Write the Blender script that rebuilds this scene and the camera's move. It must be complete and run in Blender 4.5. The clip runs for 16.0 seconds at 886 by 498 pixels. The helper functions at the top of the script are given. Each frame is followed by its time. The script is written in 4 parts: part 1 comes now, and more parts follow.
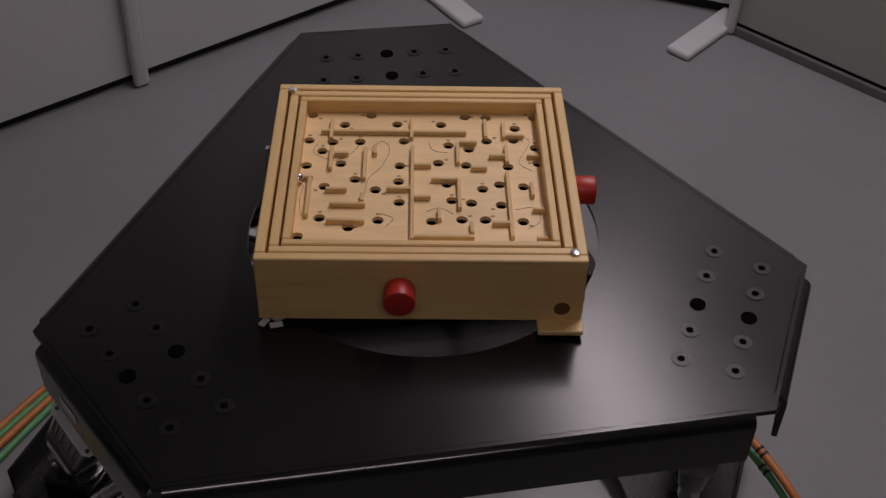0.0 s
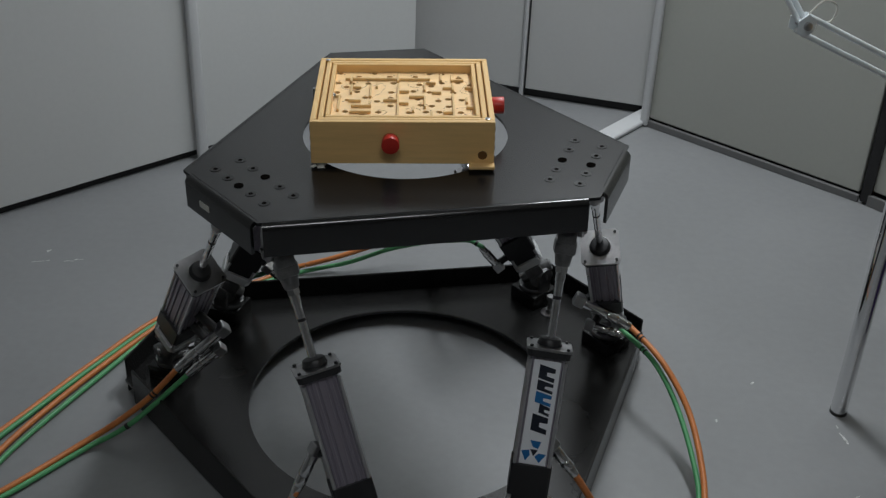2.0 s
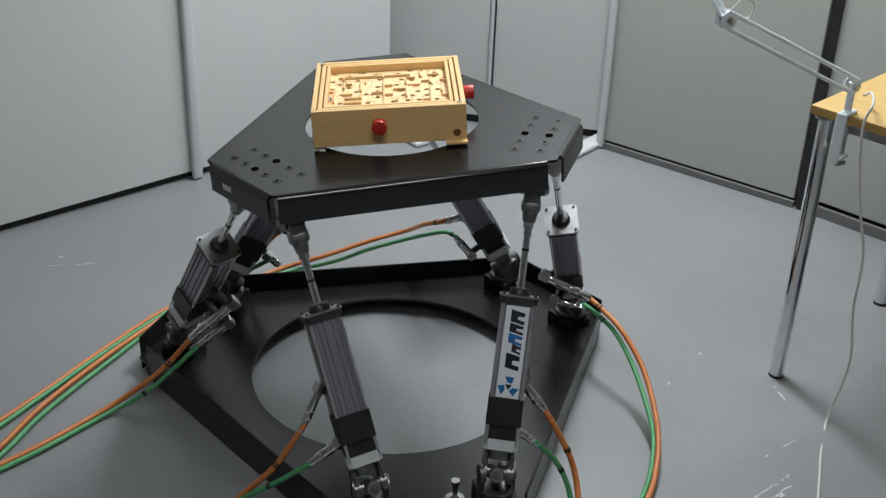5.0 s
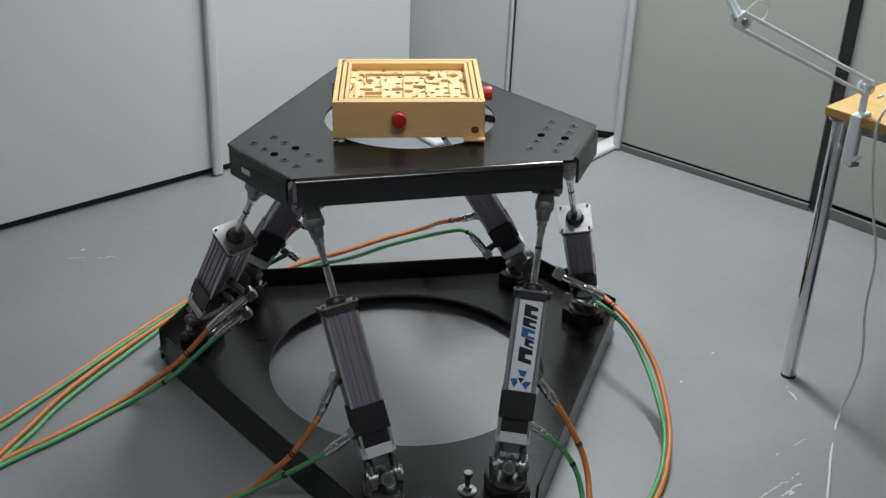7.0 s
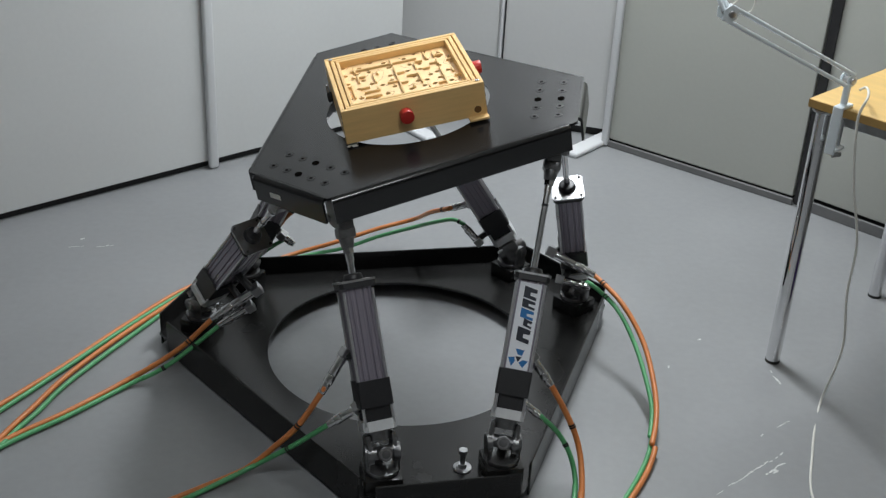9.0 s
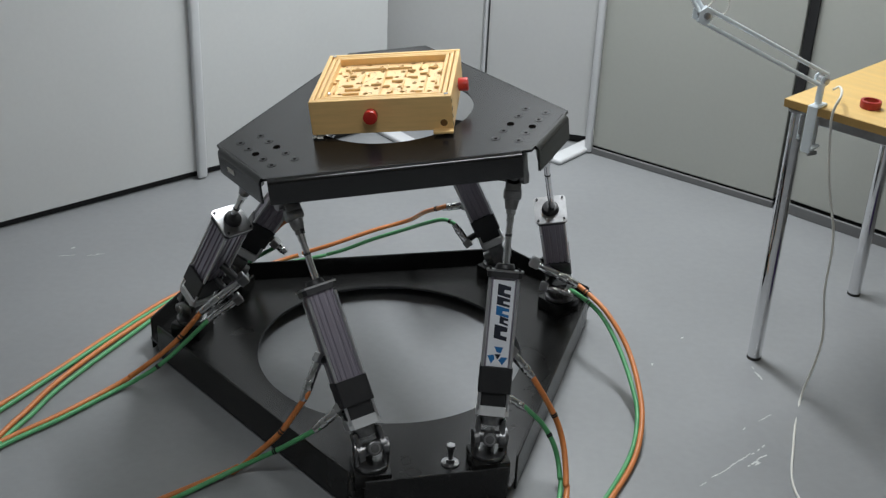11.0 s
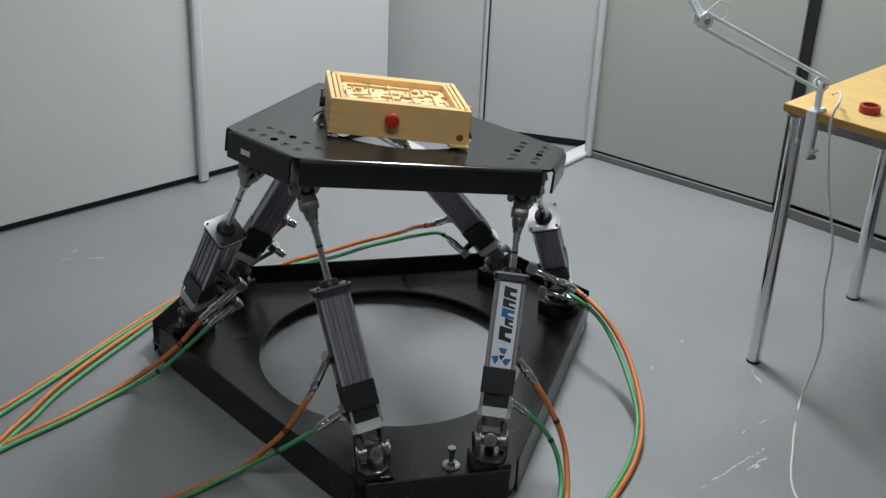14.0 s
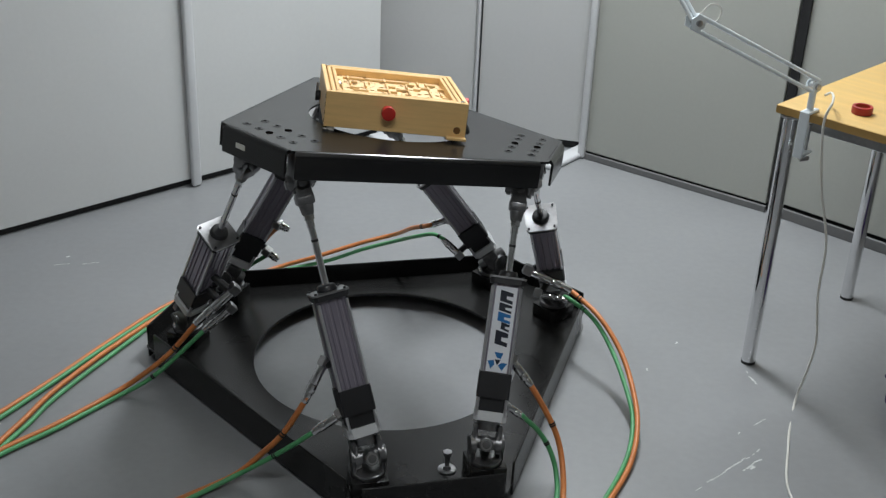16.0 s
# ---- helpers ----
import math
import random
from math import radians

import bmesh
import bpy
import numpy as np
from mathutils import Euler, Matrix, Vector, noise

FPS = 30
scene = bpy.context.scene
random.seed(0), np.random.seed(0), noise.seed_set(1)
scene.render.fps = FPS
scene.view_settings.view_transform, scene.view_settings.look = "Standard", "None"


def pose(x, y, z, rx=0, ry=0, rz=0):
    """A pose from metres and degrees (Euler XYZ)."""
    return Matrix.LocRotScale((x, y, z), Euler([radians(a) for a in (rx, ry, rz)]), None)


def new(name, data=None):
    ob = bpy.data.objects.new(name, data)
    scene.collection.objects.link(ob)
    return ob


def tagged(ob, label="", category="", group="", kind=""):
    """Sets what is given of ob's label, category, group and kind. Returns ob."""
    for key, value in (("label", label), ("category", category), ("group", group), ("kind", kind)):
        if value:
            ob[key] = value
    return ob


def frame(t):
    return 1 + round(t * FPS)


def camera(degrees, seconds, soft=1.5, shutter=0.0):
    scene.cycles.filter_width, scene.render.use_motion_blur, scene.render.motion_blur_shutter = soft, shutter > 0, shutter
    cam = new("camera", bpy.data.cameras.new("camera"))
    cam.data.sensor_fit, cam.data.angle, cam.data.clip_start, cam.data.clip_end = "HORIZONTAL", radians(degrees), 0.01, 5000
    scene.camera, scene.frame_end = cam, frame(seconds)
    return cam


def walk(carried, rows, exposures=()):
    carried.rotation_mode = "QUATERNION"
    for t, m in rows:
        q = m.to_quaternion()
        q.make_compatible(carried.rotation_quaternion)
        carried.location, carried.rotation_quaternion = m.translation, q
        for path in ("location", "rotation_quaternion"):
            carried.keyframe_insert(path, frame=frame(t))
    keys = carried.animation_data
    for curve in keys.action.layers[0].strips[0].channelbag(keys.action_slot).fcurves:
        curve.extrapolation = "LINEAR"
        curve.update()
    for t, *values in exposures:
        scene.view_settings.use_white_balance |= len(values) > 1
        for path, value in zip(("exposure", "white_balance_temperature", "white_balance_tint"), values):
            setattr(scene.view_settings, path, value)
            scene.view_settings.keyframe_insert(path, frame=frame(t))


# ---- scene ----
# ---- camera ----
CAM_ROWS = [
    (0, -0.0205, -0.9940, 1.6556, 47.441, -2.566, -0.555),
    (0.5, 0.0587, -1.3057, 1.6931, 53.085, -2.445, 1.361),
    (1, 0.0808, -1.5502, 1.7264, 54.484, -1.713, 4.162),
    (1.5, 0.0373, -1.8293, 1.7433, 57.498, -1.652, 2.343),
    (2, 0.0125, -2.0506, 1.7628, 58.539, -1.990, -0.929),
    (2.5, 0.0459, -2.2021, 1.7592, 60.704, -3.308, 0.086),
    (3, -0.0239, -2.3237, 1.7661, 61.382, -2.856, 0.391),
    (3.5, -0.0622, -2.4313, 1.7606, 61.521, -1.894, -1.796),
    (4, -0.0448, -2.4516, 1.7397, 61.724, -1.904, -3.119),
    (6.5, -0.0337, -2.5021, 1.7361, 62.990, -2.067, -2.173),
    (7, -0.0341, -2.5108, 1.7360, 62.526, -2.160, -1.857),
    (7.5, -0.0390, -2.5280, 1.7357, 62.833, -2.214, -1.786),
    (8, -0.0527, -2.5561, 1.7318, 62.833, -2.320, -2.035),
    (8.5, -0.0588, -2.5802, 1.7296, 62.843, -2.562, -2.180),
    (9, -0.0671, -2.6052, 1.7262, 62.869, -2.716, -2.487),
    (11.5, -0.0612, -2.6826, 1.7108, 63.996, -2.330, -3.366),
    (12, -0.0681, -2.6851, 1.7113, 64.050, -2.411, -3.404),
    (12.5, -0.0766, -2.6884, 1.7159, 63.959, -2.618, -3.272),
    (13, -0.0732, -2.6922, 1.7160, 63.962, -2.673, -3.220),
    (13.5, -0.0671, -2.6979, 1.7160, 64.036, -2.323, -3.394),
    (14, -0.0665, -2.6889, 1.7154, 64.033, -2.387, -3.293),
    (14.5, -0.0671, -2.6839, 1.7168, 63.868, -2.167, -3.500),
    (15, -0.0663, -2.6868, 1.7195, 63.910, -2.038, -3.691),
    (15.5, -0.0685, -2.6836, 1.7194, 64.168, -2.280, -3.711),
    (16, -0.0697, -2.6829, 1.7234, 64.039, -2.186, -3.778),
]
PLATE_ROWS = [
    (0, 0.0010, 0.0010, 0.8665, -0.800, -1.150, 0.250),
    (2.9, 0.0010, 0.0010, 0.8665, -0.800, -1.150, 0.250),
    (3.5, -0.0054, 0.0077, 0.8616, 1.378, -4.713, -0.158),
    (4, -0.0102, 0.0202, 0.8499, 4.692, -8.915, -0.349),
    (6.5, 0.0124, 0.0410, 0.8493, -5.319, 4.320, -0.454),
    (7, 0.0018, 0.0372, 0.8499, -0.805, -1.577, 0.160),
    (7.5, -0.0085, 0.0196, 0.8502, 4.362, -8.289, -0.073),
    (8, -0.0116, 0.0135, 0.8509, 5.945, -10.173, -0.526),
    (8.5, -0.0105, 0.0239, 0.8481, 5.138, -10.920, 4.060),
    (9, -0.0115, 0.0478, 0.8425, 4.365, -11.264, 8.993),
    (11.5, -0.0018, 0.0308, 0.8477, 2.028, -3.215, -11.329),
    (12, 0.0069, 0.0383, 0.8458, -4.497, 1.422, -11.944),
    (12.5, 0.0118, 0.0351, 0.8498, -6.770, 4.406, -8.265),
    (13, 0.0121, 0.0385, 0.8493, -5.659, 6.074, 2.064),
    (13.5, 0.0124, 0.0494, 0.8329, -5.451, 5.966, 3.330),
    (14, 0.0132, 0.0511, 0.8127, -5.615, 6.045, 3.532),
    (14.5, 0.0082, 0.0502, 0.8607, -5.296, 5.573, 2.915),
    (15, 0.0029, 0.0673, 0.8919, -4.517, 4.799, 2.158),
    (15.5, 0.0113, 0.0519, 0.8601, -5.311, 5.809, 3.115),
    (16, 0.0197, 0.0413, 0.8442, -5.678, 5.914, 3.312),
]
cam = camera(41.87, 16.0, soft=1.35)
EXPOSURES = [(0, -1.98, 7150, 32), (0.5, -1.8, 7000, 25), (1.0, -1.55, 6850, 18), (1.5, -1.22, 6700, 13), (2.0, -0.97, 6500, 10), (2.5, -0.7, 6500, 10), (3.0, -0.5, 6500, 10),
             (3.5, -0.42, 6500, 10), (4.0, -0.32, 6500, 10), (6.5, -0.12, 6500, 10), (16, -0.12, 6500, 10)]
walk(cam, [(t, pose(*r)) for t, *r in CAM_ROWS], EXPOSURES)

# ---- world and lights ----
world = bpy.data.worlds.new("world")
scene.world = world
world.use_nodes = True
world.node_tree.nodes["Background"].inputs[0].default_value = (0.6, 0.65, 0.7, 1)
world.node_tree.nodes["Background"].inputs[1].default_value = 0.02
# place, turn, width, length and power of the ceiling fittings; the second is an added fill
LAMPS = [(0.62, 1.08, 10, 0.26, 1.5, 79), (0.1, -1.7, 75, 0.25, 1.2, 17)]
LAMP_Z = 2.66


def lamp_light(x, y, turn, width, length, watts):
    data = bpy.data.lights.new("ceiling_light_glow", "AREA")
    data.shape, data.size, data.size_y, data.energy = "RECTANGLE", width, length, watts
    data.color = (0.93, 0.985, 1.03)
    ob = new("ceiling_light_glow", data)
    ob.matrix_basis = pose(x, y, LAMP_Z - 0.07, 0, 0, turn)
    return ob


# ---- materials ----
def material(name, color, rough=0.5, metal=0.0, vary=0.12, scale=6.0, fine=120.0, bump=0.05, dirt=None, stretch=(1, 1, 1), spec=0.5, coat=0.0):
    """Base colour varied at two scales, roughness varied and a fine relief."""
    m = bpy.data.materials.new(name)
    m.use_nodes = True
    nt = m.node_tree
    b = nt.nodes["Principled BSDF"]
    b.inputs["Metallic"].default_value = metal
    b.inputs["Specular IOR Level"].default_value = spec
    b.inputs["Coat Weight"].default_value = coat
    co = nt.nodes.new("ShaderNodeTexCoord")
    mp = nt.nodes.new("ShaderNodeMapping")
    mp.inputs["Scale"].default_value = stretch
    nt.links.new(co.outputs["Object"], mp.inputs[0])
    n1 = nt.nodes.new("ShaderNodeTexNoise")
    n1.inputs["Scale"].default_value, n1.inputs["Detail"].default_value = scale, 5
    n2 = nt.nodes.new("ShaderNodeTexNoise")
    n2.inputs["Scale"].default_value, n2.inputs["Detail"].default_value = fine, 3
    nt.links.new(mp.outputs[0], n1.inputs[0])
    nt.links.new(mp.outputs[0], n2.inputs[0])
    add = nt.nodes.new("ShaderNodeMath")
    add.operation = "MULTIPLY_ADD"
    add.inputs[1].default_value = 0.4
    nt.links.new(n2.outputs[0], add.inputs[0])
    nt.links.new(n1.outputs[0], add.inputs[2])
    ramp = nt.nodes.new("ShaderNodeMapRange")
    ramp.inputs[1].default_value, ramp.inputs[2].default_value = 0.45, 0.95
    nt.links.new(add.outputs[0], ramp.inputs[0])
    mix = nt.nodes.new("ShaderNodeMix")
    mix.data_type = "RGBA"
    dark = dirt or [c * (1 - 1.6 * vary) for c in color]
    light = [min(1, c * (1 + vary)) for c in color]
    mix.inputs[6].default_value, mix.inputs[7].default_value = (*dark, 1), (*light, 1)
    nt.links.new(ramp.outputs[0], mix.inputs[0])
    nt.links.new(mix.outputs[2], b.inputs["Base Color"])
    rr = nt.nodes.new("ShaderNodeMapRange")
    rr.inputs[3].default_value, rr.inputs[4].default_value = max(0.02, rough * 0.8), min(1, rough * 1.2)
    nt.links.new(n1.outputs[0], rr.inputs[0])
    nt.links.new(rr.outputs[0], b.inputs["Roughness"])
    if bump:
        bp = nt.nodes.new("ShaderNodeBump")
        bp.inputs["Strength"].default_value, bp.inputs["Distance"].default_value = bump, 0.002
        nt.links.new(n2.outputs[0], bp.inputs["Height"])
        nt.links.new(bp.outputs[0], b.inputs["Normal"])
    return m


M_FLOOR = material("grey_painted_floor", (0.25, 0.256, 0.262), 0.34, vary=0.07, scale=1.6, fine=40, bump=0.02)
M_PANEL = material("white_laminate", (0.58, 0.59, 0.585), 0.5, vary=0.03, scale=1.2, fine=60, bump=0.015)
# right-hand panels: greenish tint, darkened for the weak light on that side
M_PANEL_SHADED = material("greenish_grey_laminate", (0.37, 0.378, 0.345), 0.5, vary=0.03, scale=1.2, fine=60, bump=0.015)
# middle panels: the white laminate greyed for weaker light
M_PANEL_HALF_SHADE = material("pale_grey_laminate", (0.5, 0.505, 0.5), 0.5, vary=0.03, scale=1.2, fine=60, bump=0.015)
M_POST = material("light_grey_metal", (0.62, 0.63, 0.64), 0.4, vary=0.03, scale=3, bump=0.01)
# black for seams, the upright strip and the shade under the panels
M_GAP = material("black_rubber", (0.012, 0.012, 0.013), 0.6, vary=0.2, scale=8)
M_SKIRT = material("grey_plastic_skirting", (0.13, 0.13, 0.13), 0.5, vary=0.08)
# grey of the unseen walls, set to weaken the fill they bounce back
M_ROOM = material("grey_painted_plaster", (0.42, 0.42, 0.41), 0.8, vary=0.05)
M_CEIL = material("white_ceiling", (0.8, 0.8, 0.78), 0.8, vary=0.03)
M_BLACK = material("black_powder_coat", (0.0075, 0.0075, 0.0082), 0.23, vary=0.15, scale=5, fine=400, bump=0.04, spec=0.32)
M_RIM = material("smooth_black_coat", (0.0055, 0.0055, 0.006), 0.17, vary=0.15, scale=5, fine=300, bump=0.015, spec=0.8)
M_BASE = material("black_painted_steel", (0.014, 0.0138, 0.0135), 0.26, vary=0.3, scale=4, fine=300, bump=0.04, spec=0.36)
M_WOOD = material("pale_birch", (0.80, 0.525, 0.22), 0.42, vary=0.055, scale=9, fine=60, stretch=(1, 12, 12), bump=0.05)
M_BOARD = material("birch_ply_board", (0.92, 0.64, 0.33), 0.4, vary=0.06, scale=9, fine=60, stretch=(1, 8, 8), bump=0.03)
M_STRIP = material("pale_maze_strip", (0.76, 0.52, 0.24), 0.5, vary=0.08, scale=20, bump=0.03)
# near-black that stands for shade inside holes, sockets and the case
M_HOLE_SHADE = material("dark_hole", (0.004, 0.0035, 0.003), 1.0, vary=0.1, spec=0.0, bump=0)
M_INK = material("printed_line", (0.16, 0.07, 0.04), 0.7, vary=0.1)
M_RED = material("red_lacquered_wood", (0.52, 0.03, 0.02), 0.4, vary=0.08, scale=30)
M_STEEL = material("polished_steel", (0.72, 0.72, 0.73), 0.18, 1.0, vary=0.06, scale=30, bump=0.02)
M_ROD = material("hard_chromed_rod", (0.8, 0.8, 0.82), 0.14, 1.0, vary=0.06, scale=30, bump=0.02)
M_CAST = material("cast_steel", (0.26, 0.26, 0.265), 0.34, 0.9, vary=0.2, scale=40, fine=300, bump=0.15)
M_TIEROD = material("dull_steel_rod", (0.62, 0.62, 0.64), 0.3, 0.8, vary=0.1, scale=20, bump=0.02)
M_ZINC = material("zinc_plated_steel", (0.5, 0.5, 0.51), 0.3, 1.0, vary=0.12, scale=25, bump=0.04)
M_ALU = material("anodised_aluminium", (0.30, 0.275, 0.325), 0.32, 0.45, vary=0.06, scale=14, fine=200, stretch=(20, 20, 1), bump=0.03)
M_COLLAR = material("black_anodised", (0.018, 0.018, 0.02), 0.42, vary=0.2)
M_WHITE = material("white_cast_flange", (0.62, 0.63, 0.64), 0.4, vary=0.06)
M_STICKER = material("glossy_white_label", (0.82, 0.84, 0.88), 0.25, vary=0.02, bump=0)
M_LOGO_DARK = material("black_print", (0.012, 0.016, 0.03), 0.4, vary=0.1, bump=0)
M_LOGO_BLUE = material("blue_print", (0.015, 0.16, 0.42), 0.4, vary=0.1, bump=0)
M_ORANGE = material("orange_cable_sheath", (0.60, 0.20, 0.055), 0.45, vary=0.08, scale=30, bump=0.03)
M_GREEN = material("green_cable_sheath", (0.09, 0.35, 0.14), 0.45, vary=0.08, scale=30, bump=0.03)
M_TIE = material("black_nylon", (0.012, 0.012, 0.012), 0.5)
M_TABLE = material("beech_laminate", (0.58, 0.38, 0.13), 0.4, vary=0.08, scale=4, fine=50, stretch=(1, 10, 10), bump=0.02)
M_EDGE = material("beech_edge_band", (0.42, 0.26, 0.085), 0.45, vary=0.08, scale=4)
M_CHROME = material("chrome", (0.78, 0.78, 0.79), 0.08, 1.0, vary=0.03, scale=10, bump=0)
M_LAMP = material("white_enamel", (0.76, 0.82, 0.85), 0.35, vary=0.03, scale=20, bump=0)
M_CORD = material("white_pvc_cord", (0.66, 0.65, 0.6), 0.45, vary=0.04)
M_TAPE = material("red_tape", (0.34, 0.02, 0.02), 0.35, vary=0.08)
M_PURPLE = material("purple_plastic", (0.04, 0.02, 0.11), 0.5, vary=0.1)
M_GLOW = bpy.data.materials.new("lamp_diffuser")
M_GLOW.use_nodes = True
M_GLOW.node_tree.nodes["Principled BSDF"].inputs["Emission Color"].default_value = (1, 0.96, 0.88, 1)
M_GLOW.node_tree.nodes["Principled BSDF"].inputs["Emission Strength"].default_value = 4.0


# ---- mesh helpers ----
def box(bm, sx, sy, sz, m=None, bevel=0.0, segs=1):
    """A box of that size about the pose m."""
    made = bmesh.ops.create_cube(bm, size=1, matrix=(m or Matrix()) @ Matrix.Diagonal((sx, sy, sz, 1)))
    if bevel:
        edges = list({e for v in made["verts"] for e in v.link_edges})
        bmesh.ops.bevel(bm, geom=edges, offset=bevel, segments=segs, affect="EDGES", profile=0.5)
    return bm


def rod(bm, r, h, m=None, r2=None, segs=20, bevel=0.0):
    """A cylinder from z = 0 to h in the pose m."""
    made = bmesh.ops.create_cone(bm, cap_ends=True, segments=segs, radius1=r, radius2=r if r2 is None else r2, depth=h,
                                 matrix=(m or Matrix()) @ Matrix.Translation((0, 0, h / 2)))
    if bevel:
        edges = [e for e in {e for v in made["verts"] for e in v.link_edges} if any(len(f.verts) > 4 for f in e.link_faces)]
        bmesh.ops.bevel(bm, geom=edges, offset=bevel, segments=2, affect="EDGES", profile=0.5)
    return bm


def prism(bm, outline, z0, z1, m=None, hole=None):
    """A plate over an outline, with a round hole (x, y, r, segments) where given."""
    m = m or Matrix()
    if hole is None:
        low = [bm.verts.new(m @ Vector((x, y, z0))) for x, y in outline]
        top = [bm.verts.new(m @ Vector((x, y, z1))) for x, y in outline]
        bm.faces.new(low[::-1]), bm.faces.new(top)
        for i in range(len(low)):
            j = (i + 1) % len(low)
            bm.faces.new((low[i], low[j], top[j], top[i]))
        return bm
    hx, hy, hr, segs = hole
    ring = [(hx + hr * math.cos(2 * math.pi * i / segs), hy + hr * math.sin(2 * math.pi * i / segs)) for i in range(segs)]
    out = []
    for x, y in ring:
        dx, dy, best = (x - hx) / hr, (y - hy) / hr, 1e9
        for k in range(len(outline)):
            (ax, ay), (bx, by) = outline[k], outline[(k + 1) % len(outline)]
            ex, ey = bx - ax, by - ay
            den = dx * ey - dy * ex
            if abs(den) > 1e-9:
                s = ((ax - hx) * ey - (ay - hy) * ex) / den
                u = ((ax - hx) * dy - (ay - hy) * dx) / den
                if s > 0 and -1e-6 <= u <= 1 + 1e-6:
                    best = min(best, s)
        out.append((hx + dx * best, hy + dy * best))
    # corners of the outline replace the nearest ray ends
    for cx, cy in outline:
        k = min(range(segs), key=lambda i: (out[i][0] - cx) ** 2 + (out[i][1] - cy) ** 2)
        out[k] = (cx, cy)
    vs = [[bm.verts.new(m @ Vector((x, y, z))) for x, y in pts] for pts, z in ((ring, z1), (out, z1), (ring, z0), (out, z0))]
    for i in range(segs):
        j = (i + 1) % segs
        a, b, c, d = vs
        bm.faces.new((a[i], b[i], b[j], a[j]))
        bm.faces.new((c[j], d[j], d[i], c[i]))
        bm.faces.new((a[j], c[j], c[i], a[i]))
        bm.faces.new((b[i], d[i], d[j], b[j]))
    return bm


def smooth_path(points, n=10):
    """A Catmull-Rom line through the points."""
    p = [Vector(q) for q in points]
    p = [2 * p[0] - p[1], *p, 2 * p[-1] - p[-2]]
    out = []
    for i in range(1, len(p) - 2):
        for k in range(n):
            t = k / n
            out.append(0.5 * (2 * p[i] + (p[i + 1] - p[i - 1]) * t + (2 * p[i - 1] - 5 * p[i] + 4 * p[i + 1] - p[i + 2]) * t * t
                              + (3 * p[i] - p[i - 1] - 3 * p[i + 1] + p[i + 2]) * t ** 3))
    return [*out, p[-2]]


def tube(bm, points, r, segs=10):
    """A round tube along a line of points."""
    pts = [Vector(q) for q in points]
    rings, side = [], None
    for i, q in enumerate(pts):
        d = (pts[min(i + 1, len(pts) - 1)] - pts[max(i - 1, 0)]).normalized()
        side = side or (d.orthogonal())
        side = (side - d * side.dot(d)).normalized()
        up = d.cross(side)
        rings.append([bm.verts.new(q + r * (math.cos(2 * math.pi * k / segs) * side + math.sin(2 * math.pi * k / segs) * up)) for k in range(segs)])
    for a, b in zip(rings, rings[1:]):
        for k in range(segs):
            j = (k + 1) % segs
            bm.faces.new((a[k], a[j], b[j], b[k]))
    bm.faces.new(rings[0][::-1]), bm.faces.new(rings[-1])
    return bm


def part(name, bm, mat, parent=None, label="", smooth=True, m=None, kind=""):
    """Links a bmesh as one mesh object, under a thing or a part."""
    bmesh.ops.recalc_face_normals(bm, faces=bm.faces)
    data = bpy.data.meshes.new(name)
    bm.to_mesh(data)
    bm.free()
    data.materials.append(mat)
    if smooth:
        data.shade_smooth()
        data.set_sharp_from_angle(angle=radians(35))
    ob = new(name, data)
    if parent is not None:
        ob.parent = parent
    if m is not None:
        ob.matrix_basis = m
    return tagged(ob, label=label, kind=kind)


def shared(name, other, parent, m):
    """Another object on the mesh of one that stands already."""
    ob = new(name, other.data)
    ob.parent = parent
    ob.matrix_basis = m
    return ob


def thing(name, label, category, m=None, group="", kind=""):
    ob = new(name)
    ob.empty_display_size = 0.05
    if m is not None:
        ob.matrix_basis = m
    return tagged(ob, label, category, group, kind)


# ---- the room ----
def room():
    bm = bmesh.new()
    box(bm, 7.0, 8.0, 0.1, pose(0, -0.9, -0.05))
    tagged(part("floor", bm, M_FLOOR, smooth=False), "smooth grey painted concrete floor with a few white scuffs", "floor", kind="structure")
    bm = bmesh.new()
    box(bm, 7.2, 8.2, 0.1, pose(0, -0.9, 2.75))
    tagged(part("ceiling", bm, M_CEIL, smooth=False), "plain white ceiling", "ceiling", kind="structure")
    # walls added out of view to enclose the light
    for n, (x, y, sx, sy) in {"wall_north": (0, 3.15, 7.2, 0.1), "wall_south": (0, -4.95, 7.2, 0.1),
                              "wall_east": (3.55, -0.9, 0.1, 8.0), "wall_west": (-3.55, -0.9, 0.1, 8.0)}.items():
        bm = bmesh.new()
        box(bm, sx, sy, 2.7, pose(x, y, 1.35))
        tagged(part(n, bm, M_ROOM, smooth=False), "plain grey wall added out of view to limit bounced light", "wall", kind="structure")


PANEL_H = 2.3


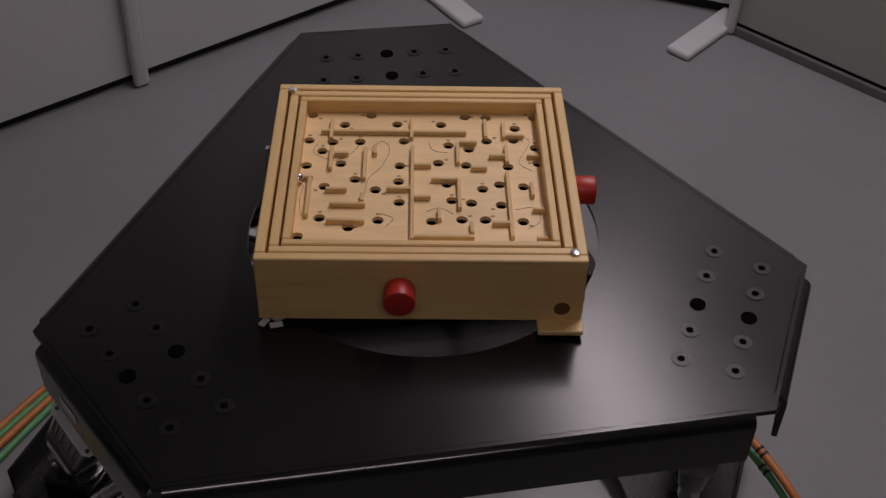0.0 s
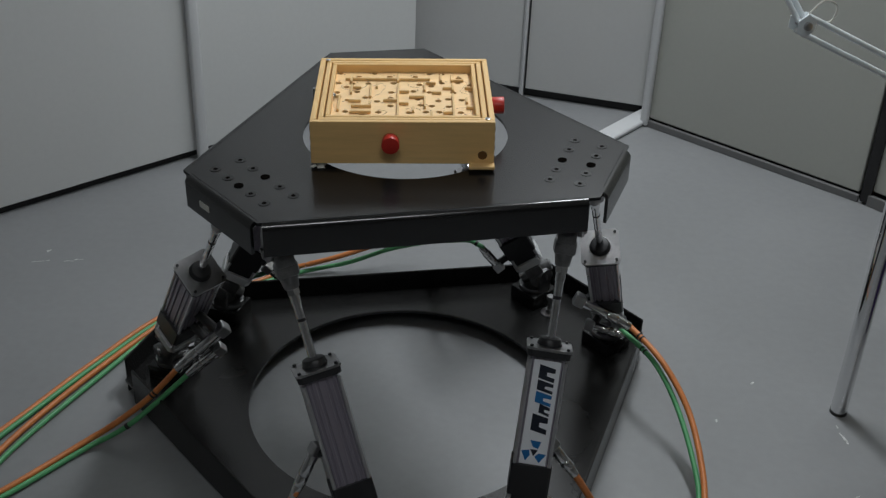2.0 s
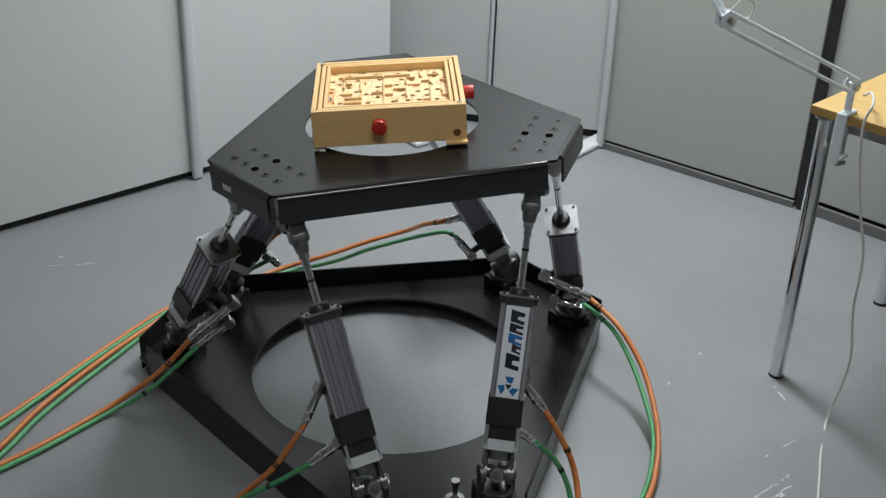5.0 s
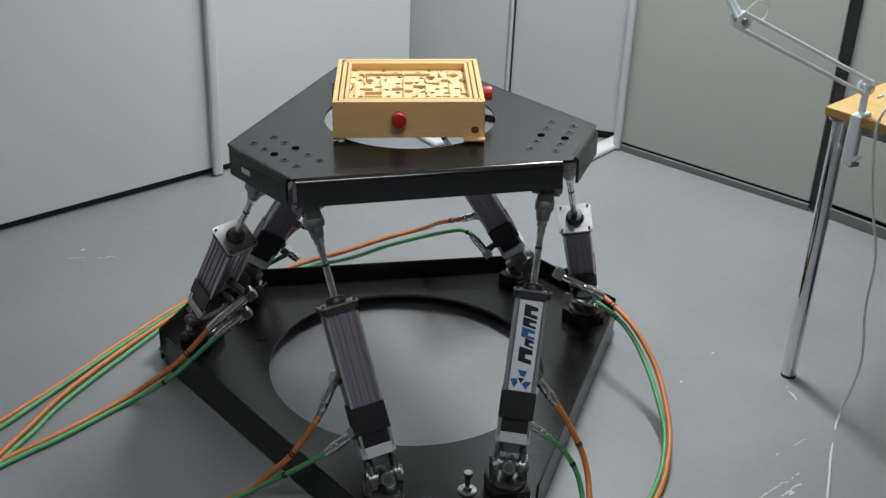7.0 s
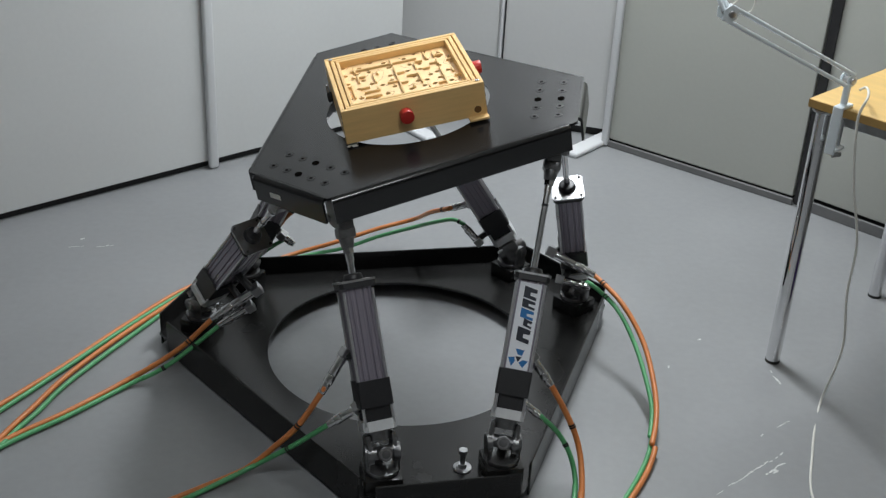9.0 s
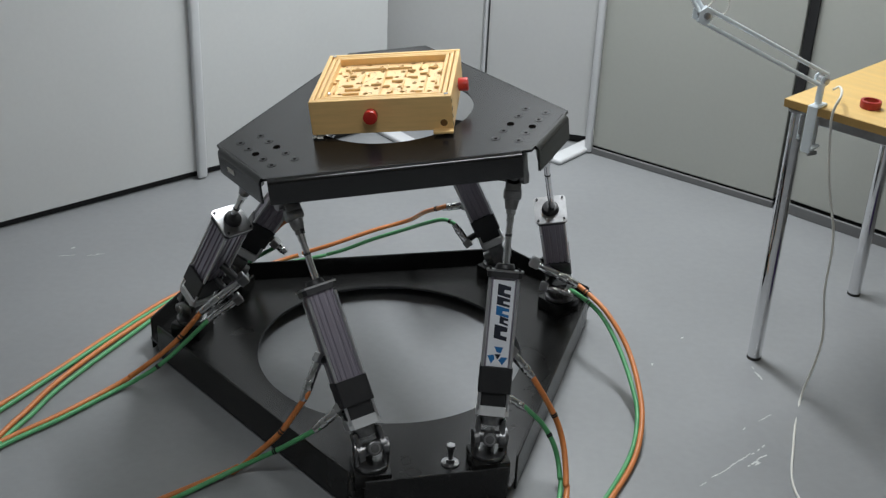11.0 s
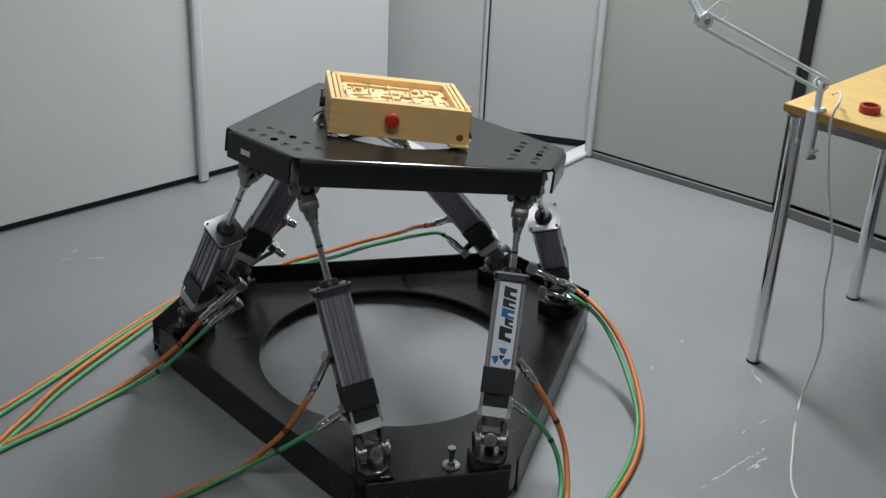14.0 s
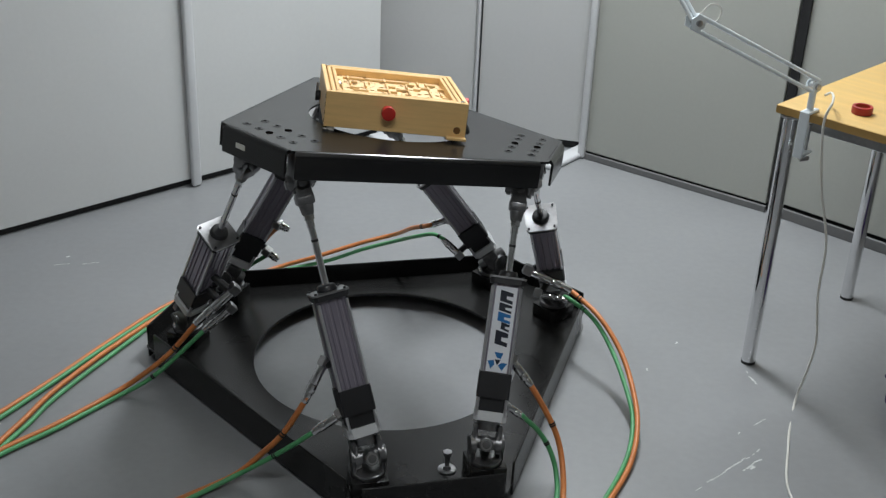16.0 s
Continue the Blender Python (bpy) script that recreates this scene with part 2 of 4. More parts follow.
def partition(name, ax, ay, bx, by, seams, gap=0.03, thick=0.04, label="white laminated partition wall of upright panels", mat=None):
    """Upright panels from a to b, seen on their right-hand side as one walks from b to a; seams are metres from a."""
    d = Vector((bx - ax, by - ay, 0))
    length, ang = d.length, math.degrees(math.atan2(d.y, d.x))
    wall = thing(name, label, "partition wall", pose(ax, ay, 0, 0, 0, ang), kind="structure")
    ends = [0, *seams, length]
    for a, b in zip(ends, ends[1:]):
        bm = bmesh.new()
        box(bm, b - a - 0.006, thick, PANEL_H, pose((a + b) / 2, thick / 2, gap + PANEL_H / 2), 0.003)
        part("panel", bm, mat or M_PANEL, wall)
    # black strip added in place of the shade in the floor gap
    bm = bmesh.new()
    box(bm, length, 0.02, gap + 0.02, pose(length / 2, thick - 0.008, (gap + 0.02) / 2))
    part("base_rail", bm, M_GAP, wall, "black strip set back under the panels as the shade in the gap")
    return wall


def post(wall, s, w=0.045, proud=0.022, h=PANEL_H, seam=True):
    bm = bmesh.new()
    box(bm, w, proud, h, pose(s, -proud / 2 - 0.003, h / 2 + 0.004), 0.008, 3)
    ob = part("post", bm, M_POST, wall, "light grey rounded joint post")
    if not seam:
        return ob
    bm = bmesh.new()
    box(bm, 0.004, 0.004, h, pose(s + w / 2 + 0.004, -0.004, h / 2 + 0.03))
    part("seam_strip", bm, M_GAP, wall, "thin black seal beside the post")
    return ob


def foot(name, x0, y0, x1, y1, w=0.07):
    d = Vector((x1 - x0, y1 - y0))
    bm = bmesh.new()
    box(bm, d.length, w, 0.022, pose(0, 0, 0.011), 0.009, 3)
    ob = part(name, bm, M_POST, None, m=pose((x0 + x1) / 2, (y0 + y1) / 2, 0, 0, 0, math.degrees(math.atan2(d.y, d.x))))
    return tagged(ob, "flat light grey metal foot bar under a partition wall", "foot bar", "partition feet")


def partitions():
    # long left-hand wall
    a = Vector((-0.661, 1.392)); b = Vector((0.034, 1.955)); d = (b - a).normalized()
    s = a - d * 2.6
    w = partition("partition_left", s.x, s.y, b.x, b.y, [2.6 - 0.01], 0.028)
    post(w, 2.6 - 0.012, 0.038)
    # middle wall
    w = partition("partition_middle", -0.009, 2.077, 0.936, 1.772, [0.470], 0.035, label="pale laminated partition wall, greyed for weaker light, with a slim joint post", mat=M_PANEL_HALF_SHADE)
    post(w, 0.462, 0.016, 0.012)
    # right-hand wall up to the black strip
    w = partition("partition_right", 0.855, 1.724, 1.460, 1.182, [], 0.03, label="greenish laminated partition panel, darkened as shade, beside a black strip", mat=M_PANEL_SHADED)
    post(w, 0.012, 0.03, seam=False)
    bm = bmesh.new()
    box(bm, 0.032, 0.03, PANEL_H, pose(0.838, 0.0, PANEL_H / 2 + 0.01))
    part("black_strip", bm, M_GAP, w, "black upright strip")
    bm = bmesh.new()
    box(bm, 0.79, 0.012, 0.026, pose(0.42, -0.008, 0.013), 0.002)
    part("skirting", bm, M_SKIRT, w, "dark grey skirting rail")
    d = Vector((0.289, -0.319)).normalized()
    w = partition("partition_far_right", 1.484, 1.158, 1.484 + d.x * 2.2, 1.158 + d.y * 2.2, [0.9], 0.05, label="greenish laminated partition panels, darkened as shade, behind the table", mat=M_PANEL_SHADED)
    bm = bmesh.new()
    box(bm, 2.2, 0.012, 0.04, pose(1.1, -0.008, 0.02), 0.002)
    part("skirting", bm, M_SKIRT, w, "dark grey skirting rail")
    foot("foot_bar", 0.886, 1.790, 0.691, 1.577)
    foot("foot_bar", 0.012, 1.918, 0.162, 1.697)


def ceiling_lights():
    # the second fitting only houses the fill light for the game's front
    for x, y, turn, width, length, watts in LAMPS:
        lamp = thing("ceiling_light", "white rectangular ceiling fitting out of view, switched on", "ceiling light", pose(x, y, LAMP_Z, 0, 0, turn), "ceiling lights")
        bm = bmesh.new()
        box(bm, width + 0.07, length + 0.09, 0.06, pose(0, 0, 0.015), 0.006)
        part("housing", bm, M_LAMP, lamp)
        bm = bmesh.new()
        box(bm, width + 0.02, length + 0.03, 0.01, pose(0, 0, -0.022), 0.002)
        part("diffuser", bm, M_GLOW, lamp, "glowing white diffuser")
        lamp_light(x, y, turn, width, length, watts)


# ---- the motion platform ----
BASE_C, TURN = Vector((0.014, 0.070)), 9.0
TOP_TURN = 8.4
TOP_C, TOP_Z = Vector((0.004, 0.0)), -0.092
PIN_Z = 0.132


def polar(c, ang, rho, tau):
    a = radians(ang)
    return c.x + rho * math.cos(a) - tau * math.sin(a), c.y + rho * math.sin(a) + tau * math.cos(a)


def hexagon(c, angles, rho, half):
    return [polar(c, a, rho, s * half) for a in angles for s in (-1, 1)]


BASE_ANGLES = (-90 + TURN, 30 + TURN, 150 + TURN)
TOP_ANGLES = (-30 + TOP_TURN, 90 + TOP_TURN, 210 + TOP_TURN)
# base corner and side, top corner and side of each leg
LEGS = [(-81, -1, 219, 1), (-81, 1, -21, -1), (159, 1, 219, -1), (159, -1, 99, 1), (39, -1, -21, 1), (39, 1, 99, -1)]


def pin_at(a, s):
    """The place of a lower joint on the base."""
    if round(a) == -81:
        return polar(BASE_C, a, 0.556, s * 0.140)
    return polar(BASE_C, a, 0.545, s * 0.131 - (0.025 if round(a) == 159 else 0.0))


def pivot_at(a, s):
    """The place of an upper joint under the top plate."""
    return polar(TOP_C, a, 0.358, s * (0.088 if a == 99 else 0.093))


def base(platform):
    bm = bmesh.new()
    prism(bm, hexagon(BASE_C, BASE_ANGLES, 0.638, 0.175), 0.038, 0.046, hole=(BASE_C.x + 0.004, BASE_C.y + 0.012, 0.363, 96))
    plate = part("base_plate", bm, M_BASE, platform, "black steel base frame with a large round opening", smooth=False)
    pts = hexagon(BASE_C, BASE_ANGLES, 0.638, 0.175)
    for i in range(6):
        (ax, ay), (bx, by) = pts[i], pts[(i + 1) % 6]
        d = Vector((bx - ax, by - ay))
        cut = 0.008 if i % 2 == 0 else 0.045
        bm = bmesh.new()
        box(bm, d.length - 2 * cut, 0.006, 0.098, pose(0, 0, 0), 0.002)
        part("flange", bm, M_BASE, plate, m=pose((ax + bx) / 2, (ay + by) / 2, 0.053, 0, 0, math.degrees(math.atan2(d.y, d.x))))
    for a in BASE_ANGLES:
        for s in (-1, 1):
            x, y = pin_at(a, s)
            bm = bmesh.new()
            box(bm, 0.088, 0.088, 0.040, pose(0, 0, 0), 0.005, 2)
            part("joint_mount", bm, M_BASE, plate, "black welded mounting block", m=pose(x, y, 0.0655, 0, 0, a))
        x, y = polar(BASE_C, a, 0.53, 0.055)
        bm = bmesh.new()
        rod(bm, 0.022, 0.004, pose(0, 0, 0.026), bevel=0.001)
        rod(bm, 0.006, 0.05, pose(0, 0, 0.026))
        rod(bm, 0.011, 0.009, pose(0, 0, 0.07), segs=6)
        rod(bm, 0.011, 0.01, pose(0, 0, 0.03), segs=6)
        part("levelling_bolt", bm, M_ZINC, plate, "zinc-plated levelling bolt with a round washer", m=pose(x, y, 0.02))
    return plate


def top_plate(platform):
    """Built in the space of the game box's top."""
    pts = [polar(TOP_C, a, rho, tau) for a, (rho, lo, hi) in zip(TOP_ANGLES, ((0.42, -0.122, 0.105), (0.442, -0.105, 0.11), (0.42, -0.120, 0.132))) for tau in (lo, hi)]
    bm = bmesh.new()
    prism(bm, pts, TOP_Z - 0.006, TOP_Z, hole=(TOP_C.x, TOP_C.y, 0.2, 96))
    plate = part("top_plate", bm, M_BLACK, platform, "black powder-coated hexagonal steel top plate with a round opening", smooth=False)
    for i in range(6):
        (ax, ay), (bx, by) = pts[i], pts[(i + 1) % 6]
        d = Vector((bx - ax, by - ay))
        ang = math.degrees(math.atan2(d.y, d.x))
        t0, t1 = {4: (0.022, 0.008), 5: (0.008, 0.022)}.get(i, (0.022, 0.022))
        length = d.length - t0 - t1
        # bent-down rim: quarter round, then a straight flange
        bm = bmesh.new()
        prof = [(-0.006, 0.0)] + [(0.014 * math.sin(radians(k * 10)) - 0.004, 0.014 * math.cos(radians(k * 10)) - 0.014) for k in range(10)] + [(0.010, -0.062), (0.004, -0.062), (0.004, -0.012), (-0.006, -0.006)]
        rows = []
        for x in (t0 - d.length / 2, d.length / 2 - t1):
            rows.append([bm.verts.new((x, -y, z)) for y, z in prof])
        for k in range(len(prof)):
            j = (k + 1) % len(prof)
            bm.faces.new((rows[0][k], rows[1][k], rows[1][j], rows[0][j]))
        bm.faces.new(rows[0]), bm.faces.new(rows[1][::-1])
        part("rim", bm, M_RIM, plate, m=pose((ax + bx) / 2, (ay + by) / 2, TOP_Z, 0, 0, ang))
    first = {}
    for a in TOP_ANGLES:
        for rho, row in ((0.318, (0.088, 0.044, -0.004, -0.046, -0.090)), (0.373, (0.080, 0.036, -0.004, -0.042, -0.086))):
            for k, tau in enumerate(row):
                x, y = polar(TOP_C, a, rho, tau)
                name = "hole" if k == 2 else "screw"
                # holes and sockets are flat discs with their inner shade as colour
                if name not in first:
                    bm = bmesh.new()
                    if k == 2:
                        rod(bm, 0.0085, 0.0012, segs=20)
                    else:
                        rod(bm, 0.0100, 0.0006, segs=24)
                    first[name] = part(name, bm, M_HOLE_SHADE if k == 2 else M_SCREW, plate, "flat black disc for the shade in a drilled hole" if k == 2 else "blackened countersunk screw", m=pose(x, y, TOP_Z + 0.0002))
                    if k != 2:
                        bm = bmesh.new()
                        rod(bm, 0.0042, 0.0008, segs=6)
                        first["sock"] = part("socket", bm, M_HOLE_SHADE, first[name], m=pose(0, 0, 0.0003))
                else:
                    ob = shared(name, first[name], plate, pose(x, y, TOP_Z + 0.0002))
                    if k != 2:
                        shared("socket", first["sock"], ob, pose(0, 0, 0.0003))
    x, y = polar(TOP_C, 218.4, 0.4312, -0.03)
    bm = bmesh.new()
    box(bm, 0.0012, 0.032, 0.012)
    part("type_label", bm, M_CORD, plate, "small white type label", m=pose(x, y, TOP_Z - 0.034, 0, 0, 219))
    # upper joint blocks
    for _, _, ta, ts in LEGS:
        x, y = pivot_at(ta, ts)
        bm = bmesh.new()
        box(bm, 0.06, 0.06, 0.016, pose(0, 0, 0.074), 0.004)
        for s in (-1, 1):
            box(bm, 0.010, 0.034, 0.075, pose(s * 0.025, 0, 0.036), 0.004, 2)
            rod(bm, 0.017, 0.010, pose(s * 0.025 - 0.005, 0, 0, 0, 90, 0))
        part("upper_fork", bm, M_CAST, plate, "grey cast steel joint fork", m=pose(x, y, -0.18, 0, 0, ta))
    return plate


def square(w, cut):
    h = w / 2
    return [(h, -h + cut), (h, h - cut), (h - cut, h), (-h + cut, h), (-h, h - cut), (-h, -h + cut), (-h + cut, -h), (h - cut, -h)]


BODY_LOW, BODY_TOP = 0.062, 0.374


def leg_low(platform, logo, first=[]):
    """The motor cylinder: its pin lies at the origin, its axis along z. Returns its object."""
    if first:
        src = first[0]
        ob = shared("cylinder", src, platform, Matrix())
        for c in src.children:
            if c.name.split(".")[0] != "label" and not c.name.startswith("logo"):
                shared(c.name.split(".")[0], c, ob, c.matrix_basis.copy())
        return ob
    # extruded body with long grooves
    bm = bmesh.new()
    w, g = 0.0315, 0.003
    outline = []
    for k in range(4):
        r = Matrix.Rotation(radians(90 * k), 2)
        for x, y in ((w, -w + 0.004), (w, -0.024), (w - g, -0.023), (w - g, -0.019), (w, -0.018), (w, -0.012), (w - g, -0.011), (w - g, -0.007), (w, -0.006),
                     (w, 0.006), (w - g, 0.007), (w - g, 0.011), (w, 0.012), (w, 0.018), (w - g, 0.019), (w - g, 0.023), (w, 0.024), (w, w - 0.004)):
            outline.append(tuple(r @ Vector((x, y))))
    prism(bm, outline, BODY_LOW + 0.07, BODY_TOP)
    ob = part("cylinder", bm, M_ALU, platform, "grey-violet extruded aluminium electric cylinder", smooth=False)
    first.append(ob)
    bm = bmesh.new()
    prism(bm, square(0.080, 0.008), BODY_TOP, BODY_TOP + 0.013)
    part("end_cap", bm, M_COLLAR, ob, "dark square end cap", smooth=False)
    bm = bmesh.new()
    prism(bm, square(0.085, 0.007), BODY_TOP + 0.013, BODY_TOP + 0.0175)
    part("cap_plate", bm, M_ZINC, ob, "bright zinc plate on the cap", smooth=False)
    bm = bmesh.new()
    rod(bm, 0.024, 0.014, pose(0, 0, BODY_TOP + 0.0175), 0.020, bevel=0.002)
    part("seal", bm, M_COLLAR, ob, "round black rod seal")
    for sx in (-1, 1):
        for sy in (-1, 1):
            bm = bmesh.new()
            rod(bm, 0.0032, 0.004, pose(sx * 0.034, sy * 0.034, BODY_TOP + 0.0175), segs=8)
            part("cap_screw", bm, M_COLLAR, ob)
            bm = bmesh.new()
            rod(bm, 0.0036, BODY_TOP - BODY_LOW - 0.01, pose(sx * 0.0325, sy * 0.0325, BODY_LOW + 0.004), segs=10)
            part("tie_rod", bm, M_TIEROD, ob, "thin bright tie rod")
    bm = bmesh.new()
    prism(bm, square(0.076, 0.004), BODY_LOW + 0.045, BODY_LOW + 0.105)
    prism(bm, square(0.062, 0.004), BODY_LOW + 0.012, BODY_LOW + 0.05)
    part("motor_collar", bm, M_COLLAR, ob, "black motor housing", smooth=False)
    bm = bmesh.new()
    prism(bm, square(0.076, 0.010), BODY_LOW - 0.008, BODY_LOW + 0.014)
    part("end_flange", bm, M_WHITE, ob, "pale cast end flange", smooth=False)
    bm = bmesh.new()
    rod(bm, 0.026, 0.026, pose(0, 0, 0.03), 0.028)
    for s in (-1, 1):
        box(bm, 0.012, 0.044, 0.06, pose(s * 0.029, 0, 0.015), 0.006, 2)
        rod(bm, 0.024, 0.013, pose(s * 0.029 - 0.0065, 0, 0, 0, 90, 0))
    part("lower_fork", bm, M_CAST, ob, "grey cast steel joint fork")
    bm = bmesh.new()
    rod(bm, 0.015, 0.074, pose(-0.037, 0, 0, 0, 90, 0), bevel=0.001)
    rod(bm, 0.016, 0.084, pose(0, 0.042, 0, 90, 0, 0), bevel=0.001)
    cross = part("joint_cross", bm, M_CAST, ob, "cast joint cross with round bearing caps")
    for sgn in (-1, 1):
        bm = bmesh.new()
        rod(bm, 0.0135, 0.0012, pose(0, sgn * 0.0425 + 0.0006, 0, 90, 0, 0), segs=24)
        part("bearing_cap", bm, M_ZINC, ob, "bright bearing cap")
        bm = bmesh.new()
        rod(bm, 0.0095, 0.0012, pose(0, sgn * 0.0433 + 0.0006, 0, 90, 0, 0), segs=24)
        part("bearing_ring", bm, M_CAST, ob)
    return ob


def leg_foot(plate, x, y, a):
    """The fixed lower fork on the base."""
    bm = bmesh.new()
    rod(bm, 0.042, 0.012, pose(0, 0, -0.047), bevel=0.003)
    for s in (-1, 1):
        box(bm, 0.04, 0.012, 0.055, pose(0, s * 0.034, -0.018), 0.006, 2)
        rod(bm, 0.022, 0.012, pose(0, s * 0.034 + 0.006, 0, 90, 0, 0))
    part("base_fork", bm, M_CAST, plate, "grey cast steel fork bolted to the mount", m=pose(x, y, PIN_Z, 0, 0, a))


def leg_rod(platform, first=[]):
    """The push rod: its pin lies at the origin, the rod hangs along -z."""
    if first:
        ob = shared("push_rod", first[0], platform, Matrix())
        for c in first[0].children:
            shared(c.name.split(".")[0], c, ob, c.matrix_basis.copy())
        return ob
    bm = bmesh.new()
    rod(bm, 0.0078, 0.30, pose(0, 0, -0.34), segs=24)
    ob = part("push_rod", bm, M_ROD, platform, "polished steel push rod")
    first.append(ob)
    for z in (-0.138,):
        bm = bmesh.new()
        rod(bm, 0.0081, 0.006, pose(0, 0, z), segs=24)
        part("groove", bm, M_COLLAR, ob)
    bm = bmesh.new()
    rod(bm, 0.0125, 0.012, pose(0, 0, -0.087), segs=6)
    rod(bm, 0.0092, 0.018, pose(0, 0, -0.104), segs=24)
    part("lock_nut", bm, M_STEEL, ob, "bright hexagonal lock nut")
    bm = bmesh.new()
    rod(bm, 0.0135, 0.03, pose(0, 0, -0.076), 0.0185, segs=24, bevel=0.003)
    box(bm, 0.042, 0.042, 0.03, pose(0, 0, -0.038), 0.007, 2)
    for s in (-1, 1):
        box(bm, 0.036, 0.010, 0.045, pose(0, s * 0.02, -0.01), 0.004, 2)
        rod(bm, 0.018, 0.010, pose(0, s * 0.02 + 0.005, 0, 90, 0, 0))
    part("rod_fork", bm, M_CAST, ob, "grey cast steel rod fork")
    bm = bmesh.new()
    rod(bm, 0.011, 0.07, pose(-0.035, 0, 0, 0, 90, 0), bevel=0.002)
    rod(bm, 0.011, 0.056, pose(0, 0.028, 0, 90, 0, 0), bevel=0.002)
    part("joint_cross", bm, M_CAST, ob)
    return ob


def aimed(p, q, ref):
    """A pose at p whose z axis points to q and whose x axis keeps towards ref."""
    z = (q - p).normalized()
    x = (ref - z * ref.dot(z)).normalized()
    y = z.cross(x)
    return Matrix(((x.x, y.x, z.x, p.x), (x.y, y.y, z.y, p.y), (x.z, y.z, z.z, p.z), (0, 0, 0, 1)))


M_SCREW = material("blackened_screw", (0.007, 0.007, 0.0075), 0.32, 0.0, vary=0.1, spec=0.3)
platform = thing("motion_platform", "black six-legged motion platform with electric cylinders, tilting", "motion platform", pose(0, 0, 0))
base_part = base(platform)
plate_part = top_plate(platform)
legs = []
for (ba, bs, ta, ts), ra in zip(LEGS, (14, -6, 312, 275, 180, 95)):
    bx, by = pin_at(ba, bs)
    leg_foot(base_part, bx, by, ba)
    tx, ty = pivot_at(ta, ts)
    low, up = leg_low(platform, False), leg_rod(platform)
    legs.append((low, up, Vector((bx, by, PIN_Z)), Vector((tx, ty, -0.18)), Vector((math.cos(radians(ra)), math.sin(radians(ra)), 0))))
room()
partitions()
ceiling_lights()


# ---- the labyrinth game, in the space of its top's middle ----
W, D, H = 0.335, 0.31, 0.084
BOARD_Z = -0.018
HOLES = [(-127, 117), (-59, 117), (-89, 98), (-28, 100), (23, 100), (51, 116), (76, 115), (132, 116), (109, 94), (-128, 67), (-101, 64), (-70, 65), (-20, 67), (31, 60), (54, 53),
         (75, 69), (106, 71), (130, 57), (-112, 47), (-128, 20), (-90, 24), (-24, 21), (19, 27), (50, 23), (97, 21), (131, 28), (-73, -4), (-106, -17), (-25, -7), (-50, -22),
         (28, -11), (67, -19), (86, -11), (112, -14), (-24, -43), (33, -39), (54, -43), (86, -46), (-108, -70), (-77, -85), (-46, -73), (11, -74), (43, -71), (68, -71), (108, -73), (-129, -100)]
ACROSS = [(-115, 52, 80), (-98, -82, 38), (-8, 11, 18), (43, 63, 61), (55, 73, 14), (11, 41, -7), (76, 95, 36), (96, 118, 75), (119, 137, 37), (-38, -12, -24), (-8, 10, -38),
          (-104, -81, -26), (-98, -60, -51), (-100, -60, -78), (75, 95, -80), (-8, 55, -103), (119, 137, -57), (120, 138, -104), (-135, -119, -5)]
ALONG = [(-103, 66, 102), (-11, 68, 105), (-10, -107, 53), (-101, 10, 51), (-63, -8, 49), (-52, 37, 52), (-122, -71, -7), (-64, -46, -33), (41, 22, 59), (74, 71, 105), (95, 71, 99),
         (96, 24, 56), (41, -57, -8), (95, -104, 7), (121, -35, -12), (135, -106, -57), (53, -97, -80), (19, -76, -57)]


def ring(game, name, w, d, t, z0, z1, label, mat, bevel=0.0012):
    """A frame of four boards, each a part."""
    for s in (-1, 1):
        bm = bmesh.new()
        box(bm, w, t, z1 - z0, pose(0, s * (d - t) / 2, (z0 + z1) / 2), bevel)
        part(name, bm, mat, game, label)
        bm = bmesh.new()
        box(bm, d - 2 * t - 0.0006, t, z1 - z0, Matrix(), bevel)
        part(name, bm, mat, game, label, m=pose(s * (w - t) / 2, 0, (z0 + z1) / 2, 0, 0, 90))


def knob(game, m):
    bm = bmesh.new()
    rod(bm, 0.0158, 0.024, pose(0, 0, 0.002), 0.0165, segs=36, bevel=0.002)
    k = part("knob", bm, M_RED, game, "red lacquered wooden knob", m=m)
    bm = bmesh.new()
    rod(bm, 0.004, 0.01, pose(0, 0, -0.006), segs=12)
    part("spindle", bm, M_STEEL, k)


def drilled_board(game):
    bm = bmesh.new()
    box(bm, 0.2860, 0.2580, 0.005, pose(0, 0.004, BOARD_Z - 0.0025))
    board = part("maze_board", bm, M_BOARD, game, "varnished plywood maze board with round holes", smooth=False)
    cut = bmesh.new()
    for x, y in HOLES:
        rod(cut, 0.0062, 0.02, pose(x / 1000, y / 1000, BOARD_Z - 0.012), segs=24)
    data = bpy.data.meshes.new("cutter")
    cut.to_mesh(data)
    cut.free()
    cutter = new("cutter", data)
    mod = board.modifiers.new("holes", "BOOLEAN")
    mod.operation, mod.object, mod.solver = "DIFFERENCE", cutter, "EXACT"
    made = bpy.data.meshes.new_from_object(board.evaluated_get(bpy.context.evaluated_depsgraph_get()))
    board.modifiers.clear()
    board.data = made
    bpy.data.objects.remove(cutter)
    return board


